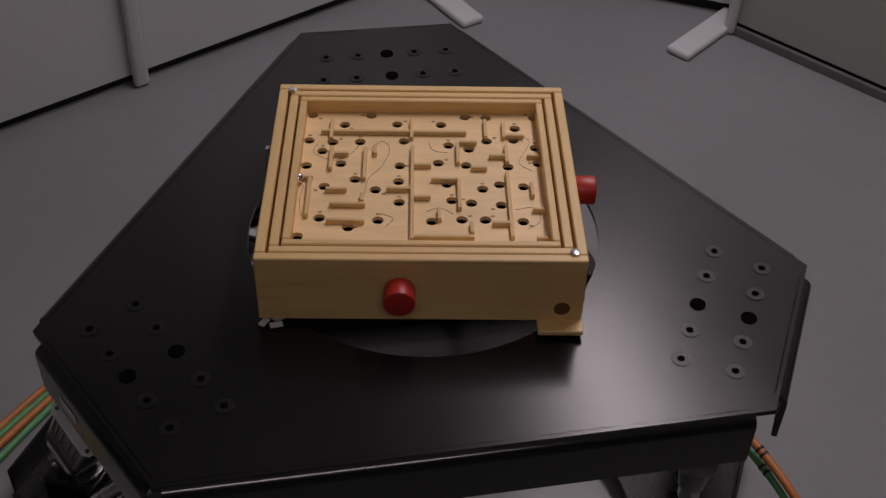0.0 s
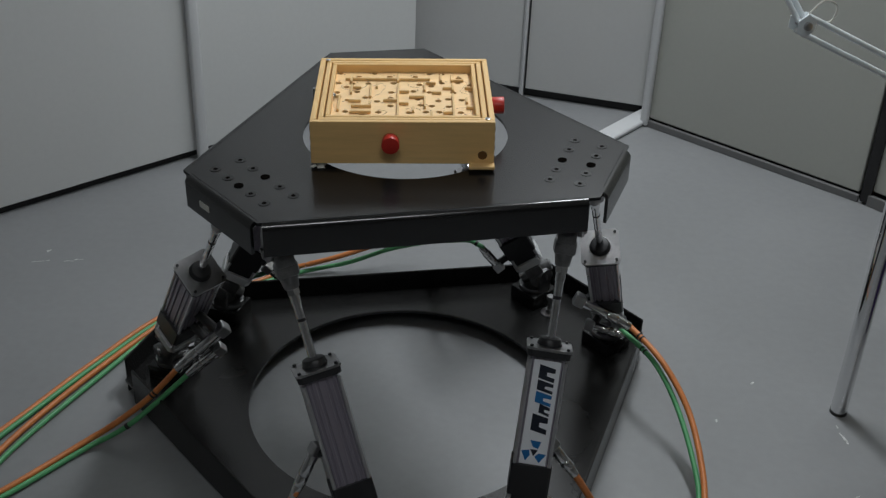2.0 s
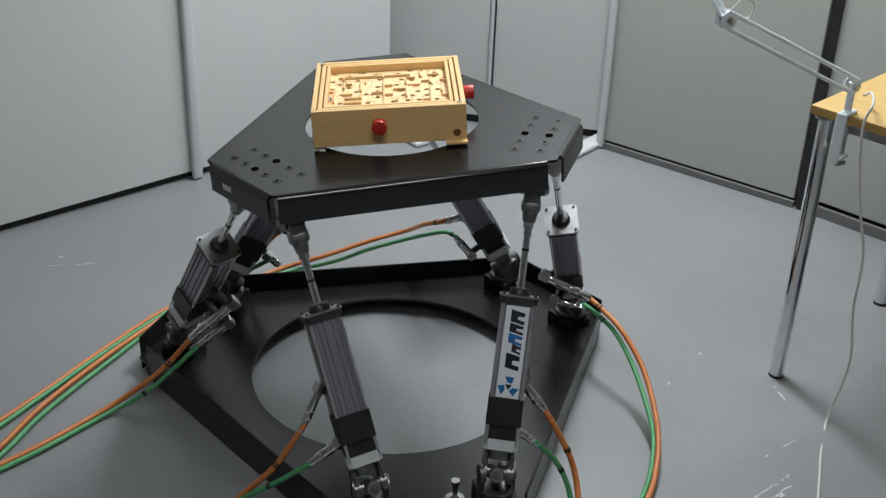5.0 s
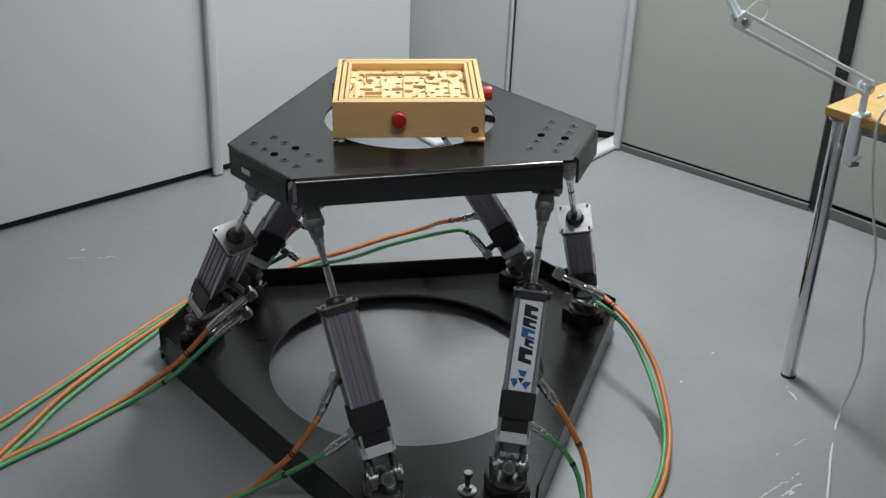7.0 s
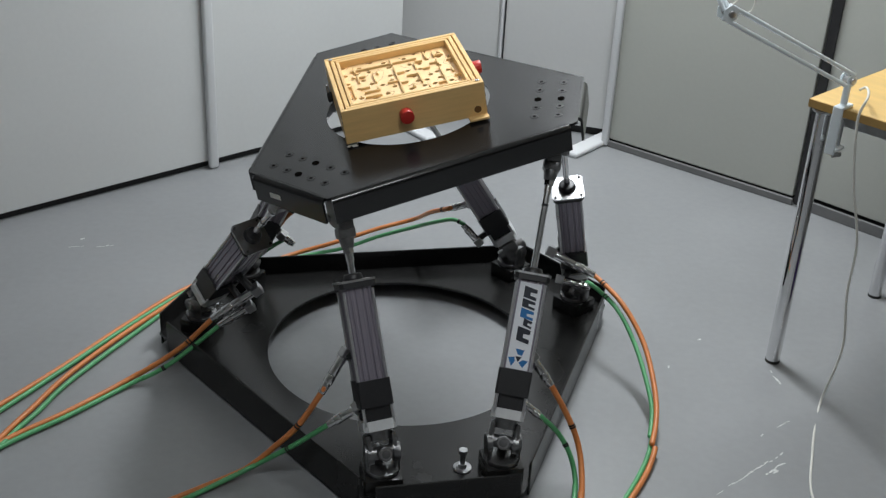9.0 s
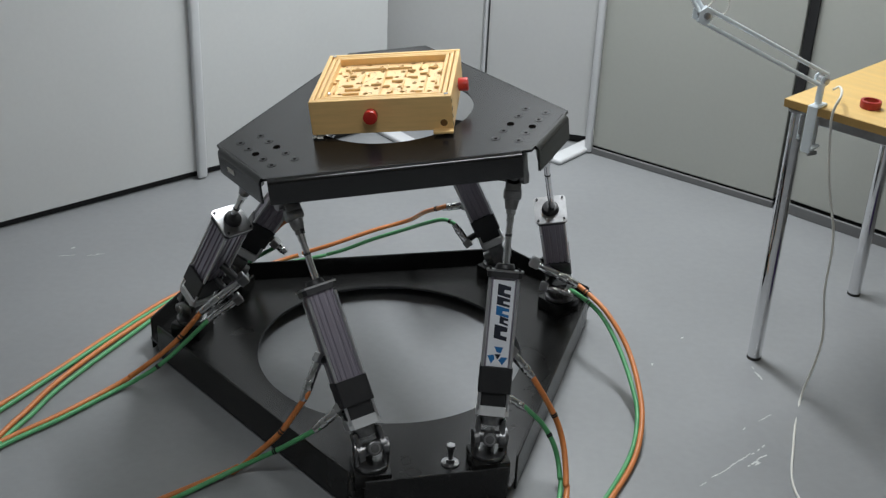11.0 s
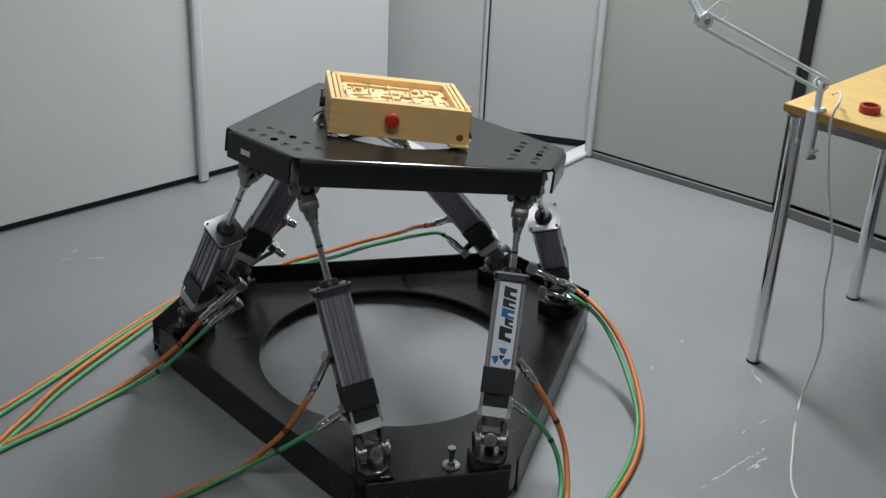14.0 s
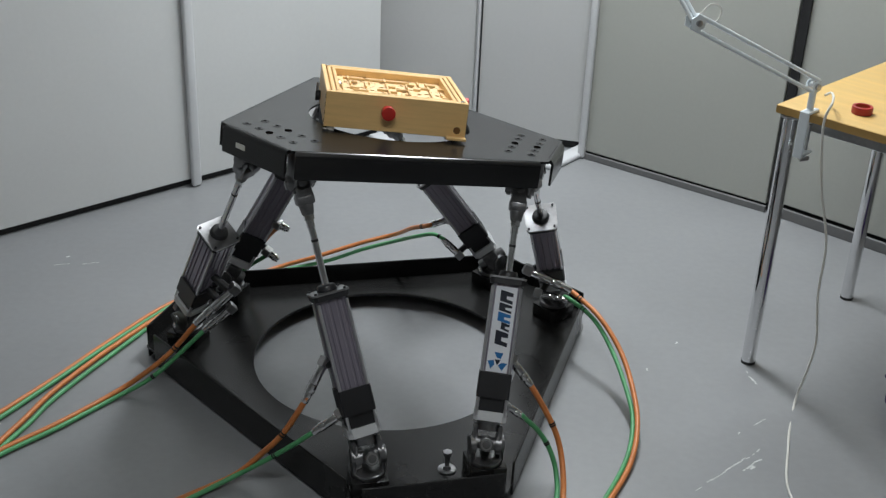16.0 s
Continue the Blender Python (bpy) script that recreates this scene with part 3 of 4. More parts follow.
def game_box():
    game = thing("labyrinth_game", "pale birch tilting labyrinth game with red knobs, standing on the platform", "labyrinth game")
    ring(game, "case_board", W, D, 0.0105, -H, 0, "pale birch case board", M_WOOD)
    ring(game, "outer_frame", W - 0.027, D - 0.025, 0.0095, -0.028, -0.0008, "pale birch tilting frame", M_WOOD)
    ring(game, "inner_frame", W - 0.0515, D - 0.0485, 0.008, -0.030, -0.0008, "pale birch tilting frame", M_WOOD)
    board = drilled_board(game)
    # bottom sheet coloured as the darkness under the maze board
    bm = bmesh.new()
    box(bm, W - 0.022, D - 0.022, 0.003, pose(0, 0, -H + 0.004))
    part("bottom", bm, M_HOLE_SHADE, game, "case bottom, coloured black for the shade inside")
    for x0, x1, y in ACROSS:
        bm = bmesh.new()
        box(bm, (x1 - x0) / 1000, 0.0042, 0.006, pose((x0 + x1) / 2000, y / 1000, BOARD_Z + 0.003), 0.0006)
        part("maze_strip", bm, M_STRIP, board)
    for x, y0, y1 in ALONG:
        bm = bmesh.new()
        box(bm, 0.0042, (y1 - y0) / 1000, 0.006, pose(x / 1000, (y0 + y1) / 2000, BOARD_Z + 0.0029), 0.0006)
        part("maze_strip", bm, M_STRIP, board)
    # printed numbers, too small to read, and the printed course
    rnd = random.Random(4)
    bm = bmesh.new()
    for x, y in HOLES:
        dx = rnd.choice((-0.009, 0.009, 0.0, 0.008))
        dy = 0.0095 if abs(dx) < 0.001 else rnd.choice((0.006, -0.007, 0.0))
        for k in (-1, 1):
            box(bm, 0.0014, 0.0026, 0.0002, pose(x / 1000 + dx + k * 0.0011, y / 1000 + dy, BOARD_Z + 0.0002))
    part("printed_marks", bm, M_INK, board, "tiny dark printed numbers", kind="stuff")
    for pts in (((-60, 50), (-44, 66), (-36, 50), (-44, 20), (-58, -2), (-62, -30)), ((-128, -14), (-131, -40), (-128, -66)), ((-118, 60), (-122, 46), (-112, 36), (-96, 30), (-80, 42), (-70, 60)),
                ((5, -58), (20, -52), (34, -62)), ((112, 84), (124, 70), (118, 50), (110, 28), (124, 14)), ((100, -54), (122, -50), (126, -72), (112, -86)), ((8, 66), (14, 50), (30, 46)), ((-44, -62), (-30, -70), (-38, -84))):
        bm = bmesh.new()
        tube(bm, smooth_path([(x / 1000, y / 1000, BOARD_Z + 0.0001) for x, y in pts], 8), 0.00028, 4)
        part("printed_line", bm, M_INK, board)
    knob(game, pose(-0.022, -D / 2 - 0.001, -0.036, 90, 0, 0))
    knob(game, pose(W / 2 + 0.001, 0.004, -0.036, 0, 90, 0))
    for x, y in ((-0.152, 0.1405), (0.1545, -0.1425)):
        bm = bmesh.new()
        rod(bm, 0.0052, 0.0022, pose(0, 0, 0.0002), segs=16, bevel=0.0008)
        part("frame_screw", bm, M_STEEL, game, "bright round screw head", m=pose(x, y, 0))
    # front corner: ball outlet and its catch ledge
    # outlet is a flat disc, browned dark for the shade in its bore
    bm = bmesh.new()
    rod(bm, 0.0085, 0.001, pose(0.146, -D / 2 + 0.0004, -0.066, 90, 0, 0), segs=28)
    part("ball_outlet", bm, M_OUTLET, game, "round ball outlet, a flat disc in the colour of its inner shade")
    bm = bmesh.new()
    box(bm, 0.047, 0.019, 0.0065, pose(0.1445, -D / 2 - 0.0098, -0.0835), 0.0012)
    part("catch_ledge", bm, M_WOOD, game, "small birch catch ledge")
    # end grain of the finger joints
    for s in (-1, 1):
        for k in range(4):
            bm = bmesh.new()
            box(bm, 0.0008, 0.0095, 0.0085, pose(s * (W / 2 + 0.0002), -D / 2 + 0.0056, -0.014 - k * 0.019))
            part("finger_joint", bm, M_GRAIN, game, "darker end grain of a finger joint")
    for x, y in ((-0.15, -0.142), (0.15, 0.13), (-0.15, 0.13), (0.13, -0.142)):
        bm = bmesh.new()
        rod(bm, 0.009, 0.009, pose(x, y, TOP_Z), segs=16, bevel=0.001)
        part("pad", bm, M_CORD, game, "small white pad under the case")
    for dx, dy, a in ((-0.150, -0.158, 20), (-0.163, -0.154, 65)):
        bm = bmesh.new()
        box(bm, 0.014, 0.007, 0.002, pose(dx, dy, -0.0895, 9, 8, a), 0.0006)
        part("tape_scrap", bm, M_CORD, game, "crumpled white tape")
    # black clip on the left-hand side
    bm = bmesh.new()
    rod(bm, 0.013, 0.012, pose(-W / 2 - 0.0125, 0.07, -0.063, 0, 90, 0), segs=24, bevel=0.002)
    clip = part("side_wheel", bm, M_TIE, game, "black round clip on the side")
    bm = bmesh.new()
    box(bm, 0.006, 0.006, 0.03, pose(-W / 2 - 0.009, 0.07, -0.045), 0.001)
    part("bracket", bm, M_ZINC, clip)
    return game


# birch darkened to stand for the shade inside the outlet
M_OUTLET = material("drilled_birch", (0.16, 0.075, 0.02), 0.6, vary=0.1)
M_GRAIN = material("birch_end_grain", (0.2, 0.13, 0.06), 0.7, vary=0.15, scale=60)
game = game_box()
bm = bmesh.new()
bmesh.ops.create_uvsphere(bm, u_segments=24, v_segments=16, radius=0.006)
ball = tagged(part("steel_ball", bm, M_STEEL), "small polished steel ball lying in the maze", "ball")


# ---- the maker's label on one cylinder ----
def maker_label(cyl):
    w = 0.0315
    bm = bmesh.new()
    box(bm, 0.05, 0.0008, 0.2, pose(0, -w - 0.0006, 0.268), 0.0003)
    sticker = part("label", bm, M_STICKER, cyl, "glossy white label with a blue and black maker's mark")
    y = -w - 0.0014

    def shape(pts, mat):
        b = bmesh.new()
        front = [b.verts.new((x, y, z)) for x, z in pts]
        back = [b.verts.new((x, y + 0.0006, z)) for x, z in pts]
        b.faces.new(front), b.faces.new(back[::-1])
        for i in range(len(pts)):
            j = (i + 1) % len(pts)
            b.faces.new((front[i], back[i], back[j], front[j]))
        part("mark", b, mat, sticker, smooth=False)

    # slanted blocks stacked up the label stand for the maker's name
    for z, h, x1, mat in ((0.228, 0.032, -0.013, M_LOGO_DARK), (0.263, 0.017, -0.003, M_LOGO_DARK), (0.282, 0.021, -0.013, M_LOGO_BLUE), (0.306, 0.019, -0.013, M_LOGO_DARK), (0.328, 0.026, -0.013, M_LOGO_DARK)):
        mid = (x1 + 0.017) / 2
        shape([(x1, z + 0.006), (0.017, z), (0.017, z + h * 0.3), (mid, z + h * 0.36 + 0.002), (mid, z + h * 0.62 + 0.002), (0.017, z + h * 0.68), (0.017, z + h), (x1, z + h + 0.006)], mat)
    cx, cz = 0.0, 0.193
    for k in range(3):
        a = radians(90 + 120 * k)
        p = [(cx + r * math.cos(a + o), cz + r * math.sin(a + o)) for r, o in ((0.0095, -0.8), (0.0235, -0.5), (0.0235, 0.42), (0.0095, 0.3))]
        shape(p, M_LOGO_BLUE)
    shape([(cx + 0.0085 * math.cos(radians(30 + 120 * k)), cz + 0.0085 * math.sin(radians(30 + 120 * k))) for k in range(3)], M_LOGO_DARK)


maker_label(legs[1][0])

# ---- plugs on the cylinders and their cables ----
PLATE_END = pose(*PLATE_ROWS[-1][1:])


def plug(k, a, b, r=0.0115):
    """A metal plug from a to b, carried by leg k; both places as they are at the end."""
    low, up, p, q, ref = legs[k]
    inv = aimed(p, PLATE_END @ q, ref).inverted()
    a, b = inv @ Vector(a), inv @ Vector(b)
    n = (b - a).length
    m = aimed(a, b, Vector((0.3, 0.5, 0.8)))
    bm = bmesh.new()
    rod(bm, r * 0.95, n * 0.5, Matrix(), segs=20, bevel=0.001)
    rod(bm, r, n * 0.22, pose(0, 0, n * 0.5), segs=20, bevel=0.0015)
    rod(bm, r * 0.86, n * 0.28, pose(0, 0, n * 0.72), r * 0.72, segs=20, bevel=0.001)
    ob = part("plug", bm, M_CHROME, low, "bright metal cable plug", m=m)
    bm = bmesh.new()
    box(bm, r * 2.1, r * 2.1, r * 2.0, pose(0, 0, -r * 0.7), 0.002)
    part("socket_block", bm, M_ZINC, ob)
    # elbow from the cylinder's side to the plug
    out = Vector((a.x, a.y, 0))
    if out.length > 0.036:
        foot_at = Vector((a.x, a.y, 0)).normalized() * 0.026 + Vector((0, 0, a.z))
        bm = bmesh.new()
        tube(bm, [foot_at, a], r * 0.8, 14)
        part("socket_elbow", bm, M_COLLAR, low, "dark socket elbow")


CABLES = []


def cable(k, mat, colour, pts, ties=(), r=0.0070):
    """A cable from a plug of leg k: a hanging length that follows the plug, and the length lying on the floor."""
    line = smooth_path(pts, 12)
    cut = next(i for i, q in enumerate(line) if q.z < 0.022)
    bm = bmesh.new()
    tube(bm, line[max(0, cut - 1):], r, 12)
    c = tagged(part(colour + "_cable", bm, mat), colour + " plastic-sheathed cable lying in a loop on the floor", "cable", "cylinder cables")
    bm = bmesh.new()
    tube(bm, line[:cut + 1], r, 12)
    bmesh.ops.create_uvsphere(bm, u_segments=12, v_segments=8, radius=r, matrix=Matrix.Translation(line[cut]))
    hang = part("hanging_length", bm, mat, c)
    for f in ties:
        for o in (0, 1):
            i = min(len(line) - 2, int(f * len(line)) + o)
            bm = bmesh.new()
            d = line[i + 1] - line[i]
            rod(bm, r * 1.18, 0.004, Matrix.Translation(line[i]) @ d.to_track_quat("Z", "Y").to_matrix().to_4x4(), segs=12)
            part("tie", bm, M_TIE, hang if i < cut else c, "black cable tie")
    CABLES.append((hang, k, Vector(pts[1]), line[cut].copy()))
    return c


def cables():
    plug(0, (-0.140, -0.416, 0.321), (-0.184, -0.446, 0.239))
    cable(0, M_ORANGE, "orange", [(-0.171, -0.435, 0.264), (-0.184, -0.446, 0.239), (-0.235, -0.440, 0.148), (-0.289, -0.429, 0.082), (-0.331, -0.422, 0.036), (-0.371, -0.431, 0.014), (-0.469, -0.495, 0.009), (-0.604, -0.592, 0.009)], (0.28,))
    plug(0, (-0.106, -0.460, 0.212), (-0.164, -0.472, 0.174))
    cable(0, M_GREEN, "green", [(-0.147, -0.468, 0.185), (-0.164, -0.472, 0.174), (-0.235, -0.452, 0.109), (-0.290, -0.437, 0.064), (-0.344, -0.431, 0.027), (-0.443, -0.491, 0.009), (-0.588, -0.612, 0.009)], (0.38,), 0.0061)
    plug(1, (0.303, -0.364, 0.296), (0.347, -0.388, 0.245))
    cable(1, M_ORANGE, "orange", [(0.336, -0.382, 0.258), (0.347, -0.388, 0.245), (0.385, -0.392, 0.179), (0.415, -0.409, 0.118), (0.427, -0.448, 0.064), (0.421, -0.523, 0.014), (0.386, -0.651, 0.009)], (0.42,))
    plug(1, (0.285, -0.406, 0.206), (0.333, -0.422, 0.176), 0.0095)
    cable(1, M_GREEN, "green", [(0.322, -0.418, 0.185), (0.333, -0.422, 0.176), (0.373, -0.410, 0.127), (0.401, -0.427, 0.082), (0.414, -0.455, 0.036), (0.407, -0.515, 0.011), (0.366, -0.650, 0.009)], (0.42,), 0.0061)
    plug(2, (-0.392, 0.029, 0.273), (-0.488, 0.003, 0.187), 0.013)
    cable(2, M_ORANGE, "orange", [(-0.475, 0.006, 0.200), (-0.488, 0.003, 0.187), (-0.559, 0.003, 0.100), (-0.633, -0.023, 0.046), (-0.703, -0.055, 0.011), (-0.819, -0.190, 0.009), (-0.928, -0.301, 0.009), (-1.042, -0.443, 0.009), (-1.303, -0.701, 0.009)], (0.22,))
    plug(2, (-0.402, 0.035, 0.214), (-0.469, 0.019, 0.159))
    cable(2, M_GREEN, "green", [(-0.455, 0.023, 0.169), (-0.469, 0.019, 0.159), (-0.547, -0.009, 0.089), (-0.587, -0.030, 0.060), (-0.632, -0.042, 0.031), (-0.697, -0.074, 0.009), (-0.812, -0.207, 0.009), (-0.921, -0.317, 0.009), (-1.036, -0.458, 0.009), (-1.294, -0.725, 0.009)], (0.36,), 0.0061)
    plug(3, (-0.285, 0.360, 0.311), (-0.257, 0.353, 0.301), 0.012)
    plug(3, (-0.317, 0.351, 0.227), (-0.291, 0.345, 0.207), 0.012)
    cable(3, M_ORANGE, "orange", [(-0.284, 0.361, 0.308), (-0.314, 0.382, 0.274), (-0.380, 0.496, 0.148), (-0.468, 0.523, 0.046), (-0.609, 0.425, 0.009), (-0.749, 0.190, 0.009), (-0.856, -0.026, 0.009), (-0.906, -0.173, 0.009), (-0.938, -0.266, 0.009), (-1.004, -0.485, 0.009), (-1.102, -0.827, 0.009)])
    cable(3, M_GREEN, "green", [(-0.314, 0.352, 0.224), (-0.344, 0.387, 0.190), (-0.400, 0.481, 0.109), (-0.468, 0.492, 0.036), (-0.606, 0.404, 0.009), (-0.742, 0.153, 0.009), (-0.848, -0.065, 0.009), (-0.889, -0.189, 0.009), (-0.929, -0.296, 0.009), (-0.985, -0.505, 0.009), (-1.072, -0.846, 0.009)], (), 0.0061)
    plug(4, (0.427, 0.204, 0.246), (0.541, 0.178, 0.197), 0.0135)
    cable(4, M_ORANGE, "orange", [(0.520, 0.183, 0.206), (0.541, 0.178, 0.197), (0.603, 0.073, 0.174), (0.651, -0.031, 0.118), (0.663, -0.163, 0.068), (0.651, -0.271, 0.036), (0.610, -0.387, 0.014), (0.535, -0.517, 0.009), (0.444, -0.652, 0.009)], (0.17,))
    plug(4, (0.464, 0.224, 0.164), (0.537, 0.197, 0.156))
    cable(4, M_GREEN, "green", [(0.521, 0.201, 0.158), (0.537, 0.196, 0.165), (0.592, 0.085, 0.158), (0.632, -0.015, 0.109), (0.651, -0.148, 0.059), (0.647, -0.238, 0.032), (0.608, -0.359, 0.012), (0.522, -0.516, 0.009), (0.428, -0.651, 0.009)], (0.2,), 0.0061)
    plug(5, (0.203, 0.462, 0.285), (0.145, 0.459, 0.267))
    cable(5, M_ORANGE, "orange", [(0.160, 0.460, 0.272), (0.145, 0.459, 0.267), (0.104, 0.560, 0.211), (0.064, 0.724, 0.114), (-0.047, 0.724, 0.082), (-0.193, 0.693, 0.046), (-0.302, 0.685, 0.016), (-0.405, 0.616, 0.009), (-0.613, 0.457, 0.009), (-0.757, 0.234, 0.009), (-0.869, 0.032, 0.009), (-0.972, -0.137, 0.009), (-1.085, -0.310, 0.009), (-1.353, -0.642, 0.009)], (0.1,))
    plug(5, (0.243, 0.473, 0.169), (0.196, 0.481, 0.213))
    cable(5, M_GREEN, "green", [(0.202, 0.479, 0.207), (0.196, 0.481, 0.215), (0.166, 0.506, 0.217), (0.118, 0.568, 0.179), (0.060, 0.662, 0.118), (-0.047, 0.719, 0.059), (-0.157, 0.701, 0.027), (-0.302, 0.665, 0.009), (-0.470, 0.558, 0.009), (-0.611, 0.440, 0.009), (-0.754, 0.215, 0.009), (-0.865, 0.016, 0.009), (-0.965, -0.160, 0.009), (-1.076, -0.338, 0.009), (-1.343, -0.672, 0.009)], (0.1,), 0.0061)


cables()


# ---- the table and what is on it ----
T_ANG = 41.2
T_AT = pose(1.024, 0.124, 0, 0, 0, T_ANG - 90)  # corner at the origin; x along the near edge, y along the far one


def table():
    t = thing("table", "beech-topped table with chrome tube legs", "table", T_AT)
    bm = bmesh.new()
    box(bm, 1.4, 0.8, 0.024, pose(0.7, 0.4, 0.766), 0.003, 2)
    part("tabletop", bm, M_TABLE, t, "beech laminate tabletop")
    bm = bmesh.new()
    box(bm, 1.396, 0.002, 0.02, pose(0.7, -0.0008, 0.766))
    part("edge_band", bm, M_EDGE, t, "darker beech edge band")
    bm = bmesh.new()
    box(bm, 0.002, 0.796, 0.02, pose(-0.0008, 0.4, 0.766))
    part("edge_band", bm, M_EDGE, t)
    for x, y in ((0.034, 0.024), (0.034, 0.615), (1.36, 0.025), (1.36, 0.62)):
        bm = bmesh.new()
        rod(bm, 0.0195, 0.748, pose(x, y, 0.006), segs=28)
        leg = part("leg", bm, M_CHROME, t, "chrome tube leg")
        bm = bmesh.new()
        rod(bm, 0.0205, 0.008, pose(x, y, 0), segs=24)
        part("foot_cap", bm, M_TIE, leg, "black foot cap")
        bm = bmesh.new()
        rod(bm, 0.03, 0.006, pose(x, y, 0.748), segs=24)
        part("top_flange", bm, M_ZINC, leg)
    for x0, x1, y in ((0.07, 1.33, 0.06), (0.07, 1.33, 0.60)):
        bm = bmesh.new()
        box(bm, x1 - x0, 0.02, 0.04, pose((x0 + x1) / 2, y, 0.733), 0.002)
        part("apron_rail", bm, M_ZINC, t, "grey steel rail under the top")
    for x in (0.08, 1.32):
        bm = bmesh.new()
        box(bm, 0.02, 0.52, 0.04, pose(x, 0.33, 0.733), 0.002)
        part("apron_rail", bm, M_ZINC, t)


def tape_roll():
    bm = bmesh.new()
    outer, inner, h = 0.026, 0.019, 0.02
    n = 40
    ring_ = lambda r, z: [bm.verts.new((r * math.cos(2 * math.pi * i / n), r * math.sin(2 * math.pi * i / n), z)) for i in range(n)]
    loops = [ring_(outer, 0.001), ring_(outer + 0.0008, h / 2), ring_(outer, h - 0.001), ring_(outer - 0.001, h), ring_(inner, h), ring_(inner, 0), ring_(outer - 0.001, 0)]
    for a, b in zip(loops, loops[1:] + loops[:1]):
        for i in range(n):
            j = (i + 1) % n
            bm.faces.new((a[i], a[j], b[j], b[i]))
    roll = tagged(part("tape_roll", bm, M_TAPE, None, m=pose(1.224, 0.060, 0.778)), "roll of red adhesive tape lying on the table", "tape roll")
    bm = bmesh.new()
    rod(bm, 0.0188, 0.006, pose(0, 0, 0.001), segs=32)
    part("core", bm, M_TABLE, roll, "card core of the roll")


LAMP_JOINT, LAMP_PIVOT = Vector((0.727, -0.047, 1.035)), Vector((1.089, 0.067, 0.848))


def desk_lamp():
    lamp = thing("desk_lamp", "white spring-arm desk lamp clamped to the table edge", "desk lamp")
    side = (LAMP_JOINT - LAMP_PIVOT).normalized()
    up = (Vector((0, 0, 1)) - side * side.z).normalized()
    across = side.cross(up)
    for o in (0.016, -0.016):
        for s in (-1, 1):
            bm = bmesh.new()
            tube(bm, [LAMP_PIVOT + up * o + across * s * 0.008, LAMP_JOINT + up * o + across * s * 0.008], 0.0052, 10)
            part("lower_arm", bm, M_LAMP, lamp, "white tube of the lower arm")
    for c, r in ((LAMP_JOINT, 0.022), (LAMP_PIVOT, 0.014)):
        for s in (-1, 1):
            bm = bmesh.new()
            rod(bm, r, 0.003, Matrix.Translation(c + across * s * 0.014) @ across.to_track_quat("Z", "Y").to_matrix().to_4x4(), segs=6 if r > 0.02 else 20, bevel=0.0008)
            part("joint_plate", bm, M_LAMP, lamp, "white joint plate")
        bm = bmesh.new()
        rod(bm, 0.008, 0.04, Matrix.Translation(c - across * 0.02) @ across.to_track_quat("Z", "Y").to_matrix().to_4x4(), segs=16, bevel=0.001)
        part("joint_bolt", bm, M_ZINC, lamp, "bright joint bolt")
    top = Vector((-0.054, 0.042, 0.085)) * 2.6
    for o in (-0.012, 0.012):
        bm = bmesh.new()
        tube(bm, [LAMP_JOINT + side * o, LAMP_JOINT + side * o + top], 0.0052, 10)
        part("upper_arm", bm, M_LAMP, lamp, "white tube of the upper arm")
    # spring hook beside the joint
    bm = bmesh.new()
    tube(bm, smooth_path([LAMP_JOINT + side * a + up * b for a, b in ((0.0, 0.02), (-0.015, 0.052), (-0.045, 0.055), (-0.055, 0.03), (-0.035, 0.01))], 8), 0.0018, 8)
    part("cord_loop", bm, M_CORD, lamp, "loop of white cord at the joint")
    # clamp
    cx = Vector((1.085, 0.057, 0.0))
    bm = bmesh.new()
    rod(bm, 0.009, 0.05, pose(cx.x, cx.y, 0.790), segs=20)
    part("stem", bm, M_LAMP, lamp, "white lamp stem")
    inw = Vector((math.sin(radians(90 - T_ANG)) * 0 + math.cos(radians(T_ANG)), math.sin(radians(T_ANG)), 0))
    ang = T_ANG
    for dx, z, sx, sz in ((0.012, 0.782, 0.05, 0.008), (-0.014, 0.723, 0.008, 0.125), (0.012, 0.669, 0.05, 0.008)):
        bm = bmesh.new()
        box(bm, sx, 0.026, sz, pose(cx.x + inw.x * dx - 0.008 * inw.x, cx.y + inw.y * dx - 0.008 * inw.y, z, 0, 0, ang), 0.002)
        part("clamp", bm, M_LAMP, lamp, "white enamelled clamp")
    sx_, sy_ = cx.x + inw.x * 0.018, cx.y + inw.y * 0.018
    bm = bmesh.new()
    rod(bm, 0.004, 0.09, pose(sx_, sy_, 0.653), segs=12)
    rod(bm, 0.01, 0.004, pose(sx_, sy_, 0.748), segs=16)
    box(bm, 0.03, 0.008, 0.012, pose(sx_, sy_, 0.648, 0, 0, 20), 0.003, 2)
    part("clamp_screw", bm, M_ZINC, lamp, "zinc wing screw")
    # cord from the pivot to the floor
    pts = [(1.136, 0.100, 0.811), (1.152, 0.100, 0.818), (1.103, -0.030, 0.839), (1.084, -0.045, 0.780), (1.104, -0.058, 0.622), (1.140, -0.070, 0.470), (1.141, -0.081, 0.327), (1.157, -0.091, 0.196), (1.148, -0.097, 0.111), (1.126, -0.105, 0.004), (1.039, -0.308, 0.004), (0.978, -0.514, 0.004), (1.038, -0.714, 0.004)]
    bm = bmesh.new()
    tube(bm, smooth_path(pts, 10), 0.0032, 8)
    part("power_cord", bm, M_CORD, lamp, "thin white power cord hanging to the floor")


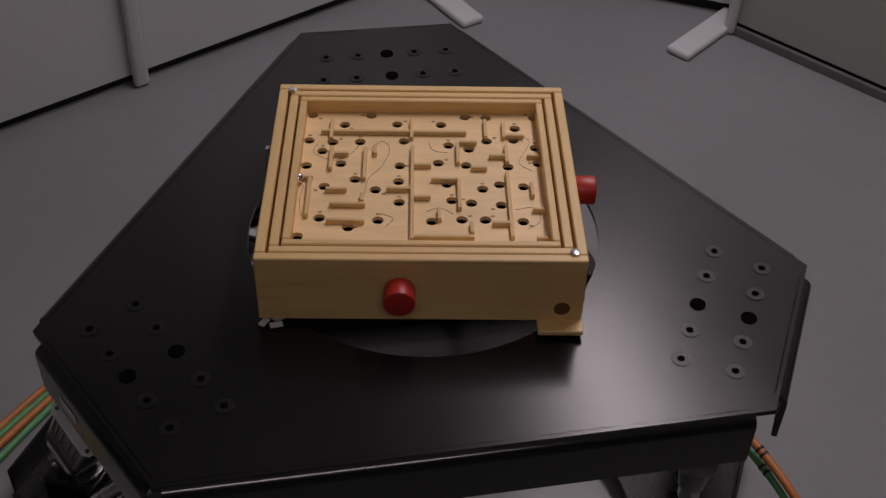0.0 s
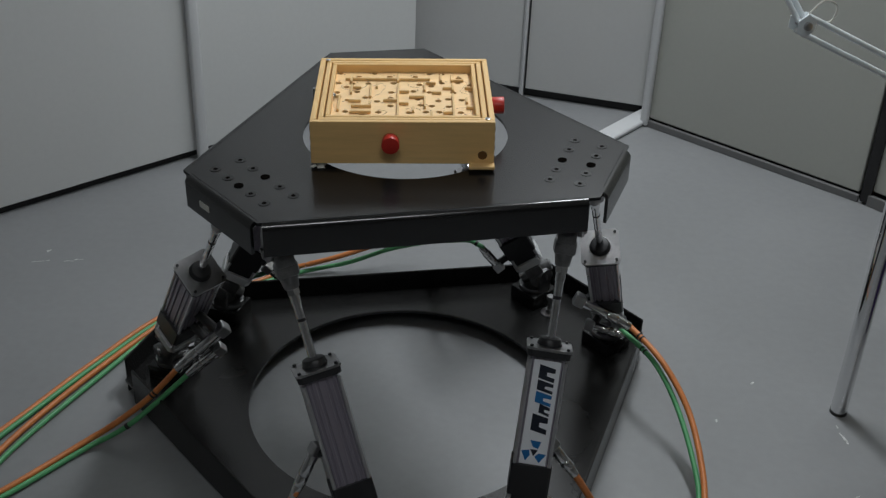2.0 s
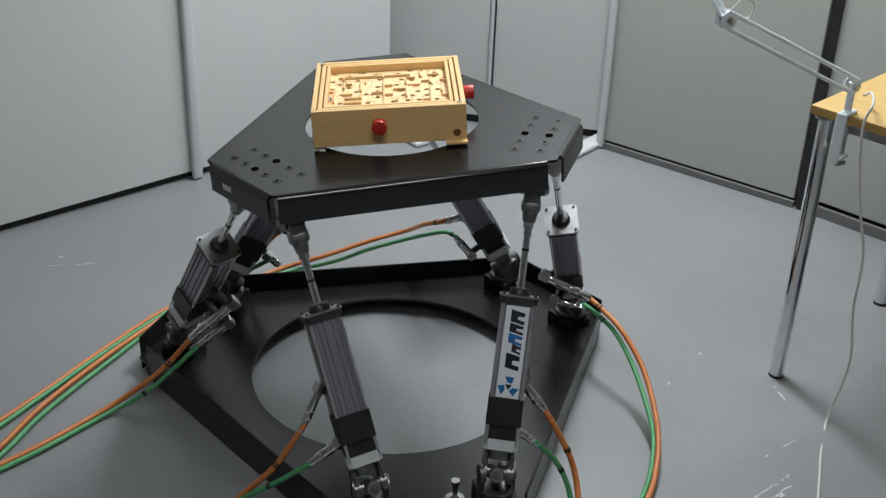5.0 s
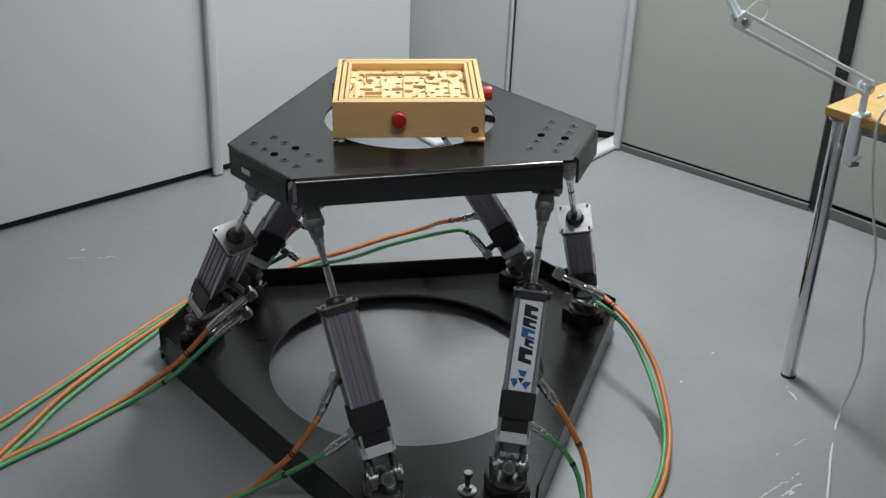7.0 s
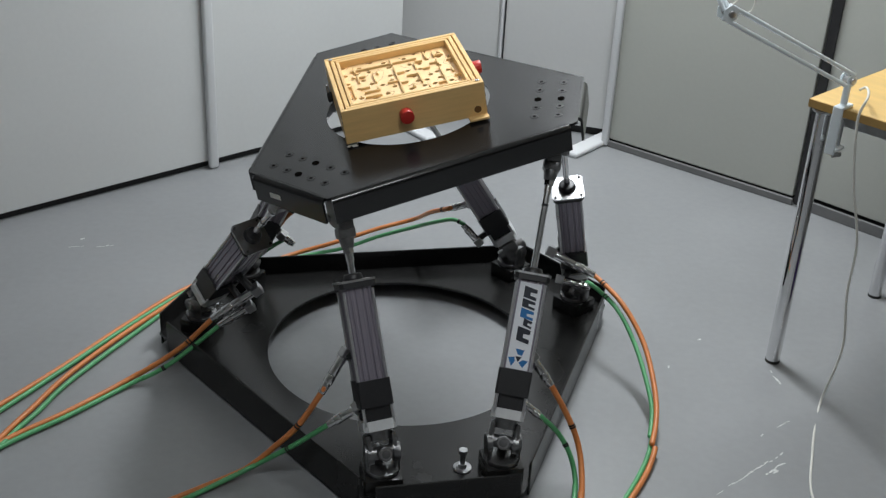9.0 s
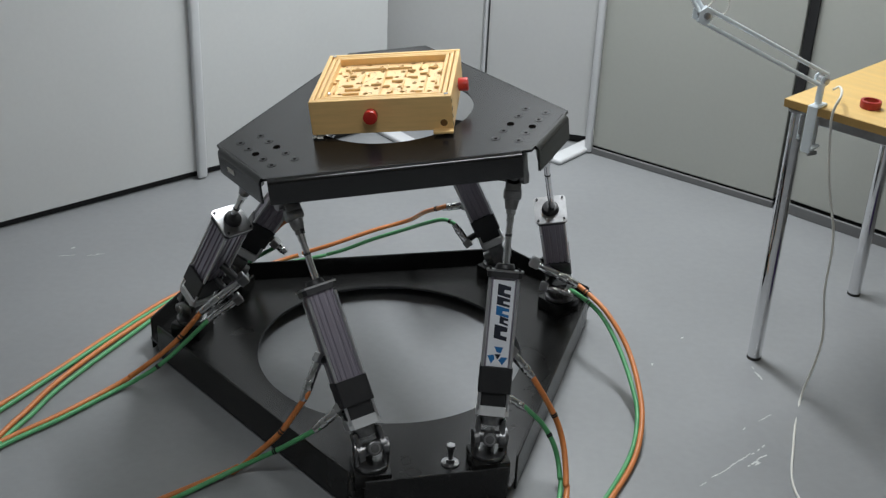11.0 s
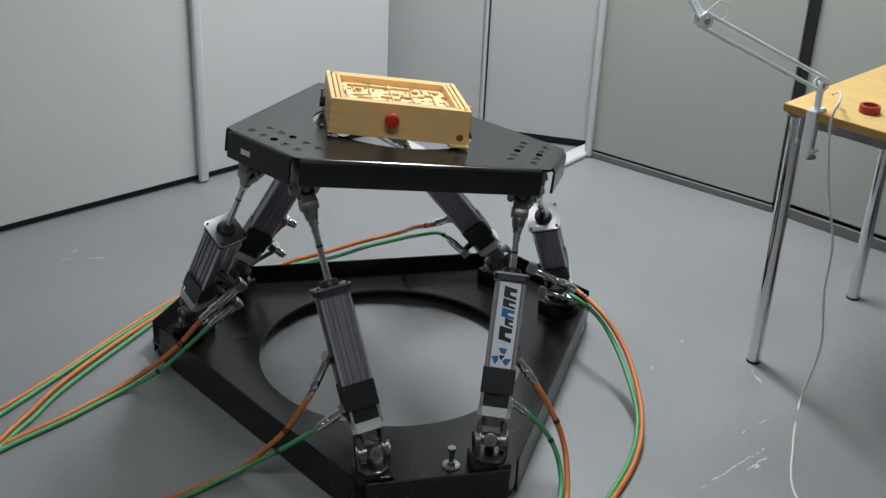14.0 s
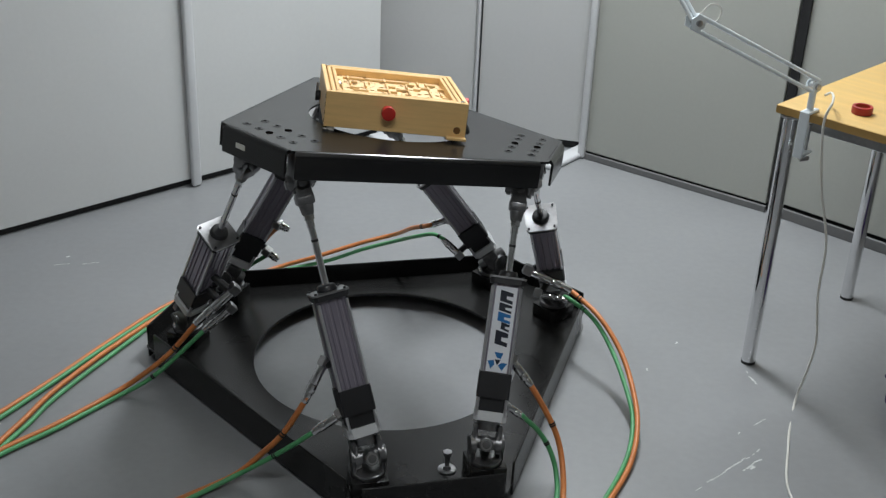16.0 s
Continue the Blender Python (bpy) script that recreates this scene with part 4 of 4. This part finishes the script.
def purple_box():
    bm = bmesh.new()
    box(bm, 0.3, 0.24, 0.085, pose(0, 0, 0.0425), 0.02, 3)
    b = tagged(part("storage_box", bm, M_PURPLE, None, m=pose(1.549, -0.167, 0, 0, 0, 20)), "dark purple plastic box on the floor under the table", "box")
    bm = bmesh.new()
    box(bm, 0.31, 0.25, 0.012, pose(0, 0, 0.09), 0.005, 2)
    part("lid", bm, M_PURPLE, b)


def scuffs():
    """White scuffs on the floor paint."""
    fl = bpy.data.objects["floor"]
    rnd = random.Random(7)
    for x0, y0, x1, y1, w in ((0.752, -0.474, 0.964, -0.311, 0.005), (0.926, -0.242, 1.024, -0.175, 0.004), (0.890, -0.396, 0.953, -0.350, 0.010), (0.757, 0.070, 0.764, 0.076, 0.008), (0.913, -0.390, 0.928, -0.380, 0.008),
                              (-0.945, 0.720, -0.895, 0.736, 0.005), (-1.007, 0.772, -0.995, 0.779, 0.008), (-1.035, 0.714, -0.985, 0.724, 0.004), (0.876, 0.219, 0.886, 0.224, 0.007), (1.041, 0.065, 1.053, -0.003, 0.008), (0.565, 0.678, 0.580, 0.679, 0.006)):
        d = Vector((x1 - x0, y1 - y0))
        bm = bmesh.new()
        n = max(2, int(d.length / 0.012))
        side = Vector((-d.y, d.x)).normalized()
        for i in range(n):
            if rnd.random() < 0.25 and n > 3:
                continue
            c = Vector((x0, y0)) + d * ((i + 0.5) / n) + side * rnd.uniform(-0.5, 0.5) * w
            box(bm, d.length / n * rnd.uniform(0.6, 1.3), w * rnd.uniform(0.3, 0.8), 0.0004, pose(c.x, c.y, 0.0002, 0, 0, math.degrees(math.atan2(d.y, d.x)) + rnd.uniform(-14, 14)))
        part("scuff", bm, M_SCUFF, fl, "thin white scuff mark", smooth=False, kind="stuff", m=pose(0, 0, 0))


M_SCUFF = material("white_scuff", (0.62, 0.63, 0.62), 0.6, vary=0.2, scale=60)
table()
tape_roll()
desk_lamp()
purple_box()
scuffs()


def motions():
    fine = []
    for t, *r in PLATE_ROWS:
        fine.append((t, pose(*r)))
    walk(plate_part, fine)
    walk(game, fine)
    spots = [(0, -0.134, -0.010), (3.0, -0.134, -0.012), (4.0, -0.135, -0.060), (6.5, -0.130, -0.014), (7.0, -0.133, -0.030), (8.0, -0.136, -0.078), (9.0, -0.136, -0.080), (11.5, -0.136, -0.070), (12.5, -0.129, -0.014), (16, -0.129, -0.013)]
    rows = []
    for t, m in fine:
        for (t0, x0, y0), (t1, x1, y1) in zip(spots, spots[1:]):
            if t0 <= t <= t1:
                k = (t - t0) / (t1 - t0)
                rows.append((t, m @ pose(x0 + (x1 - x0) * k, y0 + (y1 - y0) * k, BOARD_Z + 0.006)))
                break
    walk(ball, rows)
    for hang, k, p0, pm in CABLES:
        low, up, p, q, ref = legs[k]
        home = aimed(p, PLATE_END @ q, ref).inverted()
        rows = []
        for t, mt in fine:
            to = aimed(p, mt @ q, ref) @ home @ p0 - pm
            turn = (p0 - pm).rotation_difference(to).to_matrix().to_4x4()
            rows.append((t, Matrix.Translation(pm + to.normalized() * (to.length - (p0 - pm).length)) @ turn @ Matrix.Translation(-pm)))
        walk(hang, rows)
    for low, up, p, q, ref in legs:
        walk(low, [(t, aimed(p, m @ q, ref)) for t, m in fine])
        walk(up, [(t, aimed(m @ q, 2 * (m @ q) - p, ref)) for t, m in fine])


motions()
